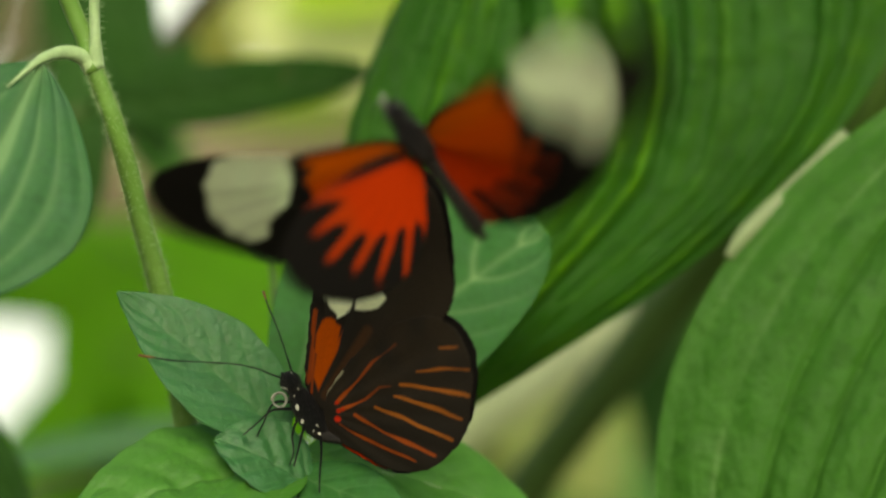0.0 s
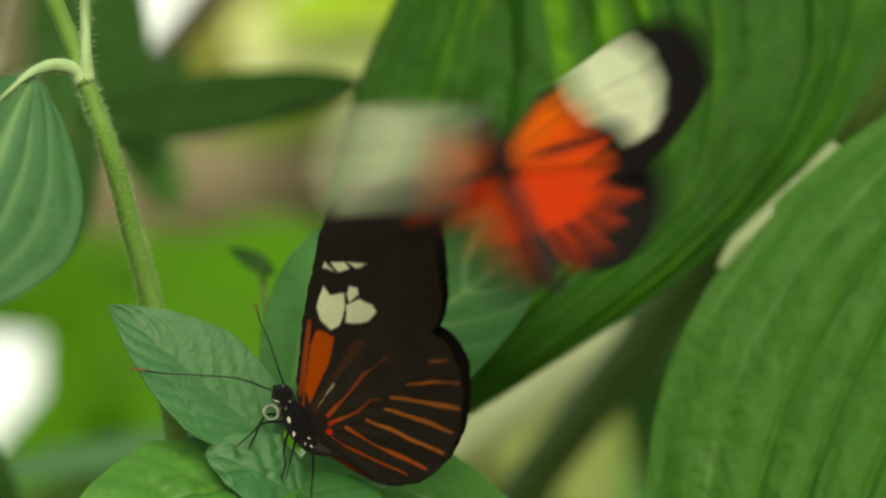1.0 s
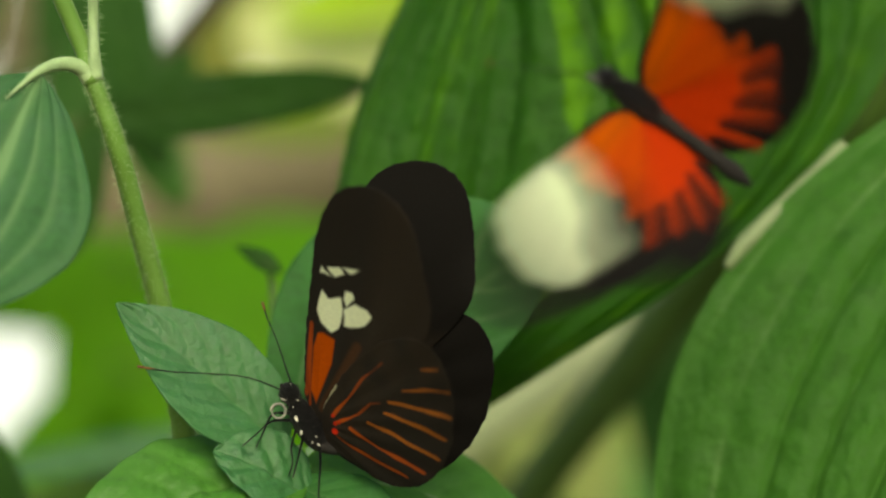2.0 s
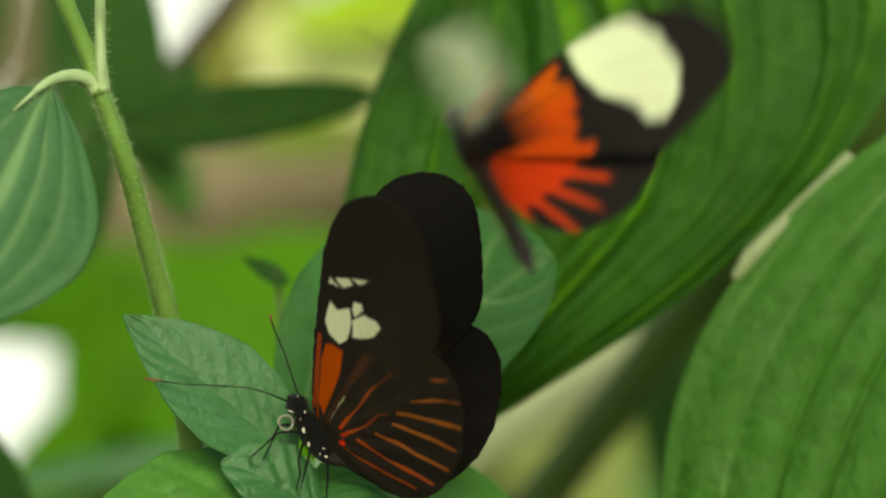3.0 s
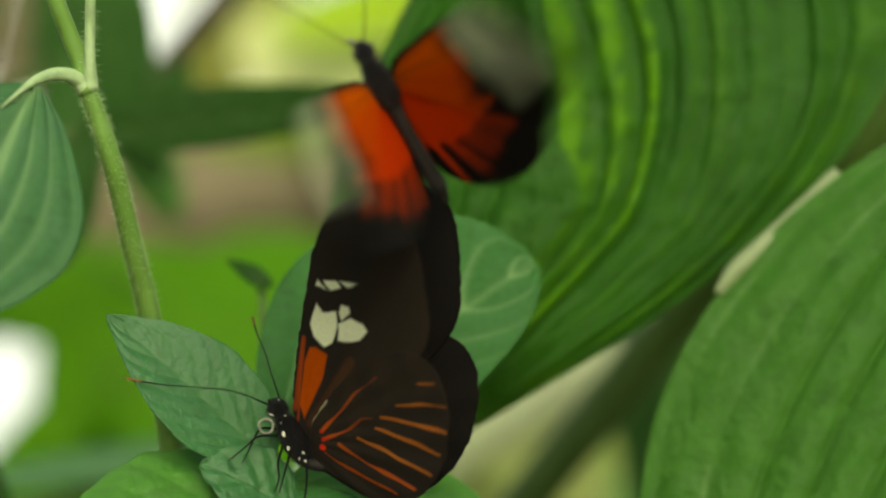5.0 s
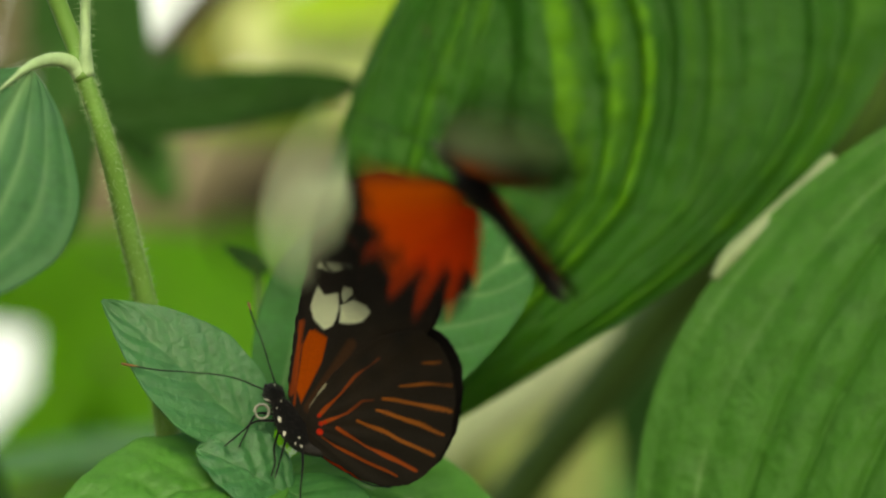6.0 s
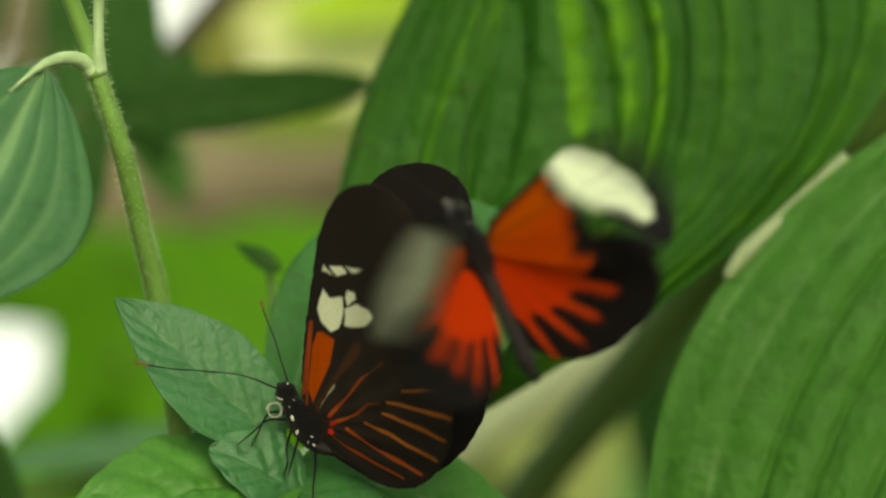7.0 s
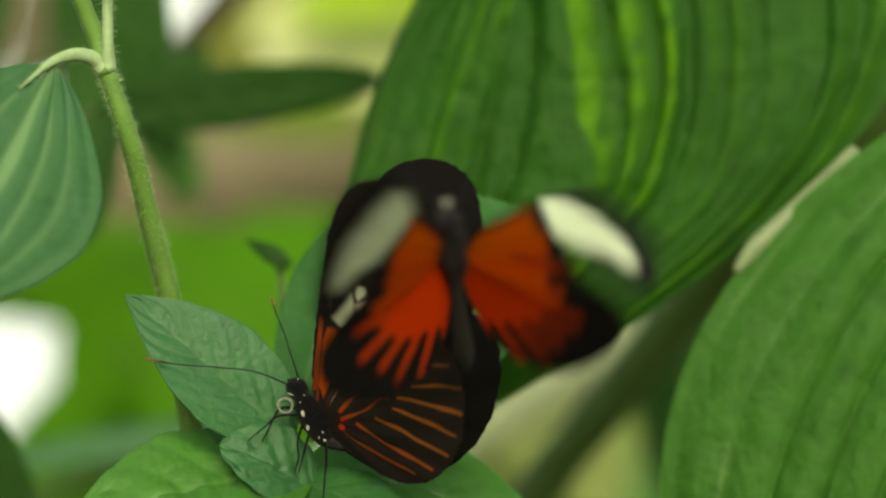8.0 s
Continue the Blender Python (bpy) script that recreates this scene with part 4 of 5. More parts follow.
def stroke(wings, key, side, hinge, usual, rows):
    """Raise, swing and pitch one wing: seconds, degrees above the back's plane and, where they differ from the usual, forward swing and pitch."""
    drop, extra = (0.0, 0.0) if key == "forewing" else (-0.00022, -1.5)
    span_axis = Vector((side * 0.76, 0.65, 0))
    poses = []
    for t, lift, *rest in rows:
        swing = rest[0] if rest else usual
        pitch = rest[1] if len(rest) > 1 else 0
        poses.append((t, pose(side * hinge, 0, drop) @ Matrix.Rotation(radians(-side * (lift + extra)), 4, "Y") @ Matrix.Rotation(radians(-side * swing), 4, "Z") @ Matrix.Rotation(radians(side * pitch), 4, span_axis)))
    walk(wings[key, side], poses)


def flex(wings, side, rows):
    """Bend the outer part of a forewing up over the back and twist it on the inner part, by degrees."""
    hinge = Vector((side * SEAM / 1.4142 * 0.00094, SEAM / 1.4142 * 0.00091, 0.0005))
    poses = []
    for t, twist, bend in rows:
        a = radians(twist - 44)
        axis = Vector((side * math.cos(a), math.sin(a), 0))
        poses.append((t, Matrix.Translation(hinge) @ Matrix.Rotation(radians(side * bend), 4, axis) @ Matrix.Rotation(radians(side * twist), 4, "Z")))
    walk(wings["wing_tip", side], poses)


def motions():
    head, back = Vector((-0.5, 0, 0.866)), Vector((0.8660, 0.0000, 0.5000))
    back.normalize()
    perch = Matrix.Translation((-0.0163, 0.3335, 0.8772)) @ Matrix((head.cross(back), head, back)).transposed().to_4x4()
    walk(resting, [(0.0, perch), (8.0, perch)])
    stroke(resting_wings, "forewing", -1, 0.0004, 1.5, [
        (0.0, 57), (0.1, 57), (0.2, 57), (0.3, 57), (0.4, 55), (0.5, 42), (0.6, 39), (0.7, 51), (0.8, 47), (0.9, 54), (1.0, 56), (1.1, 51),
        (1.2, 44), (1.6, 56), (2.0, 47), (2.3, 47), (2.4, 47), (2.5, 48), (2.6, 51), (2.7, 56), (2.8, 52), (2.9, 53), (3.0, 48), (3.1, 49),
        (3.2, 44), (3.3, 46), (3.4, 45), (3.5, 49), (3.6, 58), (3.7, 50), (3.8, 47), (3.9, 48), (4.0, 48), (4.1, 52), (4.2, 57), (4.3, 58),
        (4.7, 57), (5.0, 51), (5.4, 56), (5.8, 56), (5.9, 44), (6.0, 57), (6.1, 53), (6.2, 57), (6.3, 57), (6.5, 57), (6.7, 57), (6.8, 56),
        (6.9, 52), (7.0, 49), (7.1, 48), (7.2, 51), (7.3, 51), (7.4, 54), (7.5, 56), (7.6, 57), (7.7, 57), (7.8, 56), (7.9, 52), (8.0, 49),
    ])
    stroke(resting_wings, "hindwing", -1, 0.0004, 0, [
        (0.0, 57), (0.1, 57), (0.2, 57), (0.3, 57), (0.4, 55), (0.5, 42), (0.6, 39), (0.7, 51), (0.8, 47), (0.9, 54), (1.0, 56), (1.1, 51),
        (1.2, 44), (1.6, 56), (2.0, 47), (2.3, 47), (2.4, 47), (2.5, 48), (2.6, 51), (2.7, 56), (2.8, 52), (2.9, 53), (3.0, 48), (3.1, 49),
        (3.2, 44), (3.3, 46), (3.4, 45), (3.5, 49), (3.6, 58), (3.7, 50), (3.8, 47), (3.9, 48), (4.0, 48), (4.1, 52), (4.2, 57), (4.3, 58),
        (4.7, 57), (5.0, 51), (5.4, 56), (5.8, 56), (5.9, 44), (6.0, 57), (6.1, 53), (6.2, 57), (6.3, 57), (6.5, 57), (6.7, 57), (6.8, 56),
        (6.9, 52), (7.0, 49), (7.1, 48), (7.2, 51), (7.3, 51), (7.4, 54), (7.5, 56), (7.6, 57), (7.7, 57), (7.8, 56), (7.9, 52), (8.0, 49),
    ])
    stroke(resting_wings, "forewing", 1, 0.0004, 1.5, [
        (0.0, 122), (0.1, 122), (0.2, 121), (0.3, 121), (0.4, 119), (0.5, 97), (0.6, 94), (0.7, 117), (0.8, 103), (0.9, 119), (1.0, 121), (1.1, 111),
        (1.2, 99), (1.6, 119), (2.0, 106), (2.3, 101), (2.4, 102), (2.5, 103), (2.6, 110), (2.7, 119), (2.8, 115), (2.9, 114), (3.0, 105), (3.1, 109),
        (3.2, 97), (3.3, 105), (3.4, 99), (3.5, 113), (3.6, 122), (3.7, 106), (3.8, 101), (3.9, 103), (4.0, 102), (4.1, 114), (4.2, 121), (4.3, 122),
        (4.7, 121), (5.0, 111), (5.4, 120), (5.8, 119), (5.9, 103), (6.0, 121), (6.1, 113), (6.2, 121), (6.3, 120), (6.5, 121), (6.7, 121), (6.8, 117),
        (6.9, 111), (7.0, 105), (7.1, 107), (7.2, 111), (7.3, 113), (7.4, 118), (7.5, 119), (7.6, 121), (7.7, 120), (7.8, 119), (7.9, 114), (8.0, 107),
    ])
    stroke(resting_wings, "hindwing", 1, 0.0004, 0, [
        (0.0, 122), (0.1, 122), (0.2, 121), (0.3, 121), (0.4, 119), (0.5, 97), (0.6, 94), (0.7, 117), (0.8, 103), (0.9, 119), (1.0, 121), (1.1, 111),
        (1.2, 99), (1.6, 119), (2.0, 106), (2.3, 101), (2.4, 102), (2.5, 103), (2.6, 110), (2.7, 119), (2.8, 115), (2.9, 114), (3.0, 105), (3.1, 109),
        (3.2, 97), (3.3, 105), (3.4, 99), (3.5, 113), (3.6, 122), (3.7, 106), (3.8, 101), (3.9, 103), (4.0, 102), (4.1, 114), (4.2, 121), (4.3, 122),
        (4.7, 121), (5.0, 111), (5.4, 120), (5.8, 119), (5.9, 103), (6.0, 121), (6.1, 113), (6.2, 121), (6.3, 120), (6.5, 121), (6.7, 121), (6.8, 117),
        (6.9, 111), (7.0, 105), (7.1, 107), (7.2, 111), (7.3, 113), (7.4, 118), (7.5, 119), (7.6, 121), (7.7, 120), (7.8, 119), (7.9, 114), (8.0, 107),
    ])
    walk(flying, [
        (0.0, fly(-2.9, 299.4, 11.6, 36, 36, -6)), (0.1, fly(-4.2, 302.3, 13.5, 20, 32, -3)), (0.2, fly(-11.3, 303.0, 11.2, 23, 32, -4)),
        (0.3, fly(-10.9, 304.4, 13.0, 21, 32, 11)), (0.4, fly(-14.7, 304.7, 14.0, 12, 32, 8)), (0.5, fly(-16.4, 300.2, 17.0, 12, 29, 9)),
        (0.6, fly(-18.7, 302.9, 13.8, 1, 32, 6)), (0.7, fly(-13.3, 309.8, 10.1, 23, -10, 23)), (0.8, fly(-7.7, 308.5, 7.7, 6, 32, 7)),
        (0.9, fly(-3.1, 307.9, 6.3, 21, -10, 6)), (1.0, fly(8.5, 307.3, 10.7, 24, -7, 18)), (1.1, fly(14.4, 309.6, 13.2, 15, 32, 5)),
        (1.2, fly(17.7, 302.9, 17.1, 48, 33, 2)), (1.3, fly(18.7, 302.7, 18.1, 47, 33, 3)), (1.4, fly(19.9, 302.4, 18.9, 47, 33, 4)),
        (1.5, fly(21.3, 302.2, 19.4, 48, 31, 5)), (1.6, fly(22.3, 301.9, 19.7, 49, 28, 6)), (1.7, fly(23.2, 301.6, 19.7, 51, 25, 7)),
        (1.8, fly(23.8, 301.3, 19.3, 52, 23, 7)), (1.9, fly(24.0, 301.0, 18.6, 54, 20, 8)), (2.0, fly(23.9, 300.7, 17.6, 55, 17, 9)),
        (2.1, fly(23.5, 300.5, 16.5, 56, 16, 11)), (2.2, fly(22.6, 300.3, 15.2, 56, 15, 12)), (2.3, fly(21.4, 300.1, 13.9, 55, 15, 12)),
        (2.4, fly(21.9, 305.5, 16.9, 56, 9, -18)), (2.5, fly(15.7, 302.1, 15.0, 36, 13, -1)), (2.6, fly(17.1, 307.3, 18.4, 48, 15, -16)),
        (2.7, fly(7.5, 307.5, 14.1, 46, 32, -15)), (2.8, fly(7.9, 309.2, 12.6, 30, 15, -6)), (2.9, fly(1.8, 305.6, 12.7, 45, 32, -13)),
        (3.0, fly(3.2, 301.3, 13.3, 25, -24, 24)), (3.1, fly(7.0, 307.8, 15.2, 19, 1, -16)), (3.2, fly(5.1, 306.7, 16.6, 28, 24, 0)),
        (3.3, fly(9.7, 306.0, 20.6, 60, 9, -12)), (3.4, fly(12.2, 307.4, 20.1, 32, -2, 5)), (3.5, fly(14.7, 302.5, 27.4, 60, 28, -11)),
        (3.6, fly(11.0, 305.6, 24.6, 41, 13, -8)), (3.7, fly(15.0, 304.2, 27.6, 43, 17, -11)), (3.8, fly(13.4, 304.1, 22.9, 44, 24, -18)),
        (3.9, fly(17.4, 305.5, 25.7, 52, 26, -25)), (4.0, fly(12.9, 305.3, 21.3, 52, 31, -16)), (4.1, fly(13.4, 306.5, 19.8, 36, 31, -13)),
        (4.2, fly(5.2, 306.6, 13.9, 39, 32, -8)), (4.3, fly(4.3, 308.1, 17.3, 27, 29, 3)), (4.4, fly(-1.7, 308.6, 17.6, 31, 7, 11)),
        (4.5, fly(-1.4, 313.6, 18.8, 50, 38, -2)), (4.6, fly(-7.1, 308.0, 15.1, 24, 32, 6)), (4.7, fly(-3.7, 310.4, 22.9, 36, 21, 2)),
        (4.8, fly(-4.8, 309.7, 23.1, 35, 23, 3)), (4.9, fly(-5.6, 309.1, 22.9, 33, 24, 3)), (5.0, fly(-6.4, 308.6, 22.2, 31, 25, 2)),
        (5.1, fly(-6.9, 308.0, 21.2, 28, 25, 2)), (5.2, fly(-7.3, 307.6, 19.9, 25, 26, 1)), (5.3, fly(-7.2, 307.0, 18.1, 22, 26, -1)),
        (5.4, fly(-7.1, 306.6, 16.3, 19, 26, -1)), (5.5, fly(-6.7, 306.1, 14.3, 17, 26, -3)), (5.6, fly(-6.2, 305.6, 12.4, 14, 27, -4)),
        (5.7, fly(-5.5, 304.9, 10.6, 12, 28, -3)), (5.8, fly(-4.8, 304.2, 9.2, 12, 30, -2)), (5.9, fly(-0.2, 305.6, 8.8, 14, 13, 6)),
        (6.0, fly(5.8, 299.0, 8.0, 40, 11, -7)), (6.1, fly(9.5, 306.0, 6.2, 25, 7, 12)), (6.2, fly(14.8, 305.5, 5.4, 21, 21, -2)),
        (6.3, fly(12.9, 306.0, 0.0, 33, -10, 3)), (6.4, fly(11.6, 307.5, -0.3, 29, 1, -15)), (6.5, fly(6.4, 300.5, -0.9, 28, 16, 0)),
        (6.6, fly(10.2, 304.7, -4.3, 24, 32, -13)), (6.7, fly(6.8, 304.2, -4.7, 31, 32, -12)), (6.8, fly(7.9, 308.1, -3.6, 29, 32, -21)),
        (6.9, fly(6.5, 307.2, -4.3, 32, -10, 3)), (7.0, fly(4.5, 301.4, 0.3, 26, 14, 3)), (7.1, fly(1.5, 304.1, -0.4, 27, 32, -5)),
        (7.2, fly(0.2, 306.8, 0.8, 15, 18, 3)), (7.3, fly(-1.5, 306.7, 1.5, 27, 32, -9)), (7.4, fly(1.2, 308.8, 2.7, 3, 21, -5)),
        (7.5, fly(1.3, 294.3, 4.4, 10, 20, -2)), (7.6, fly(6.2, 308.0, 1.7, 24, 23, -6)), (7.7, fly(2.7, 306.1, -0.0, 38, 26, -14)),
        (7.8, fly(1.1, 308.4, 1.1, 11, 16, -4)), (7.9, fly(-1.5, 306.2, -0.4, 20, 32, -6)), (8.0, fly(0.6, 300.7, -0.8, 8, 36, -13)),
    ])
    stroke(flying_wings, "forewing", -1, 0.0012, 31, [
        (0.000, 5, 23, 8), (0.033, 21, 23, 8), (0.10, 40), (0.15, 2), (0.20, 19), (0.25, 74), (0.30, 49),
        (0.35, 2), (0.40, 14), (0.467, 33, 32, 10), (0.500, 47, 32, 10), (0.533, 61, 32, 10), (0.60, 2), (0.65, 74),
        (0.70, 72), (0.75, 2), (0.80, 2), (0.85, 74), (0.90, 36), (0.967, 18, 18, 33), (1.000, 48, 32, 33),
        (1.033, 78, 46, 33), (1.10, 2), (1.167, -40, 3, -9), (1.200, -28, 3, -9), (1.233, -16, 3, -9), (1.30, 20), (1.35, 74),
        (1.40, 58), (1.45, 2), (1.50, 12), (1.55, 74), (1.60, 62), (1.65, 2), (1.70, 30),
        (1.75, 74), (1.80, 8), (1.85, 74), (1.90, 60), (1.95, 2), (2.00, 25), (2.05, 74),
        (2.10, 10), (2.15, 74), (2.20, 52), (2.267, 76, 24, 6), (2.300, 96, 24, 6), (2.333, 116, 24, 6), (2.40, 2),
        (2.467, 7, 14, 2), (2.500, 61, 28, 2), (2.533, 115, 42, 2), (2.60, 34), (2.65, 74), (2.70, 2), (2.75, 74),
        (2.80, 65), (2.85, 2), (2.90, 2), (2.967, 75, 35, 3), (3.000, 97, 35, 3), (3.033, 119, 35, 3), (3.10, 18),
        (3.15, 74), (3.20, 76), (3.25, 2), (3.30, 2), (3.35, 74), (3.40, 80), (3.467, 27, 6, 52),
        (3.500, 45, 6, 52), (3.533, 63, 6, 52), (3.60, 73), (3.65, 2), (3.70, 69), (3.75, 2), (3.80, 71),
        (3.85, 2), (3.90, 2), (3.967, 1, -6, 19), (4.000, 53, 8, 19), (4.033, 105, 22, 19), (4.10, 20), (4.15, 74),
        (4.20, 7), (4.25, 74), (4.30, 51), (4.35, 2), (4.40, 80), (4.467, 67, 18, 70), (4.500, 91, 18, 70),
        (4.533, 115, 18, 70), (4.60, 35), (4.667, 80, 26, 11), (4.700, 94, 26, 11), (4.733, 108, 26, 11), (4.80, 30), (4.85, 74),
        (4.90, 10), (4.95, 74), (5.00, 60), (5.05, 2), (5.10, 35), (5.15, 74), (5.20, 8),
        (5.25, 74), (5.30, 55), (5.35, 2), (5.40, 24), (5.45, 74), (5.50, 12), (5.55, 74),
        (5.60, 58), (5.65, 2), (5.70, 30), (5.767, -12, 22, 10), (5.800, -2, 22, 10), (5.833, 8, 22, 10), (5.90, 80),
        (5.967, -50, -5, 15), (6.000, -8, 9, 15), (6.033, 34, 23, 15), (6.10, 80), (6.15, 2), (6.20, 29), (6.25, 74),
        (6.30, 80), (6.35, 2), (6.40, 17), (6.467, 3, 2, -11), (6.500, 49, 16, -11), (6.533, 95, 30, -11), (6.60, 10),
        (6.65, 74), (6.70, 12), (6.75, 74), (6.80, 48), (6.85, 2), (6.90, 34), (6.967, 50, 34, 35),
        (7.000, 66, 34, 35), (7.033, 82, 34, 35), (7.10, 7), (7.15, 74), (7.20, 80), (7.25, 2), (7.30, 2),
        (7.35, 74), (7.40, 59), (7.467, 10, 33, -1), (7.500, 34, 33, -1), (7.533, 58, 33, -1), (7.60, 60), (7.65, 2),
        (7.70, 2), (7.75, 64), (7.80, 54), (7.85, 44), (7.90, 13), (7.967, 61, 4, 14), (8.000, 69, 4, 14),
        (8.033, 77, 4, 14),
    ])
    stroke(flying_wings, "hindwing", -1, 0.0012, 24, [
        (0.000, 28, -1), (0.033, 41, -1), (0.10, 40), (0.15, 2), (0.20, 19), (0.25, 74), (0.30, 49), (0.35, 2),
        (0.40, 14), (0.467, 36, 23), (0.500, 48, 23), (0.533, 59, 23), (0.60, 2), (0.65, 74), (0.70, 72), (0.75, 2),
        (0.80, 2), (0.85, 74), (0.90, 36), (0.967, 30, 29), (1.000, 54, 29), (1.033, 78, 29), (1.10, 2), (1.167, -17, -10),
        (1.200, -7, -10), (1.233, 3, -10), (1.30, 20), (1.35, 74), (1.40, 58), (1.45, 2), (1.50, 12), (1.55, 74),
        (1.60, 62), (1.65, 2), (1.70, 30), (1.75, 74), (1.80, 8), (1.85, 74), (1.90, 60), (1.95, 2),
        (2.00, 25), (2.05, 74), (2.10, 10), (2.15, 74), (2.20, 52), (2.267, 46, 10), (2.300, 62, 10), (2.333, 78, 10),
        (2.40, 2), (2.467, 29, 14), (2.500, 72, 14), (2.533, 115, 14), (2.60, 34), (2.65, 74), (2.70, 2), (2.75, 74),
        (2.80, 65), (2.85, 2), (2.90, 2), (2.967, 52, 24), (3.000, 70, 24), (3.033, 88, 24), (3.10, 18), (3.15, 74),
        (3.20, 76), (3.25, 2), (3.30, 2), (3.35, 74), (3.40, 80), (3.467, 6, -18), (3.500, 20, -18), (3.533, 35, -18),
        (3.60, 73), (3.65, 2), (3.70, 69), (3.75, 2), (3.80, 71), (3.85, 2), (3.90, 2), (3.967, 5, 10),
        (4.000, 46, 10), (4.033, 88, 10), (4.10, 20), (4.15, 74), (4.20, 7), (4.25, 74), (4.30, 51), (4.35, 2),
        (4.40, 80), (4.467, 61, -9), (4.500, 80, -9), (4.533, 99, -9), (4.60, 35), (4.667, 54, 14), (4.700, 65, 14), (4.733, 76, 14),
        (4.80, 30), (4.85, 74), (4.90, 10), (4.95, 74), (5.00, 60), (5.05, 2), (5.10, 35), (5.15, 74),
        (5.20, 8), (5.25, 74), (5.30, 55), (5.35, 2), (5.40, 24), (5.45, 74), (5.50, 12), (5.55, 74),
        (5.60, 58), (5.65, 2), (5.70, 30), (5.767, 8, 15), (5.800, 16, 15), (5.833, 24, 15), (5.90, 80), (5.967, -48, -10),
        (6.000, -15, -10), (6.033, 19, -10), (6.10, 80), (6.15, 2), (6.20, 29), (6.25, 74), (6.30, 80), (6.35, 2),
        (6.40, 17), (6.467, -5, 14), (6.500, 32, 14), (6.533, 69, 14), (6.60, 10), (6.65, 74), (6.70, 12), (6.75, 74),
        (6.80, 48), (6.85, 2), (6.90, 34), (6.967, 42, 14), (7.000, 54, 14), (7.033, 67, 14), (7.10, 7), (7.15, 74),
        (7.20, 80), (7.25, 2), (7.30, 2), (7.35, 74), (7.40, 59), (7.467, 30, 26), (7.500, 49, 26), (7.533, 69, 26),
        (7.60, 60), (7.65, 2), (7.70, 2), (7.75, 64), (7.80, 54), (7.85, 44), (7.90, 13), (7.967, 49, 13),
        (8.000, 56, 13), (8.033, 62, 13),
    ])
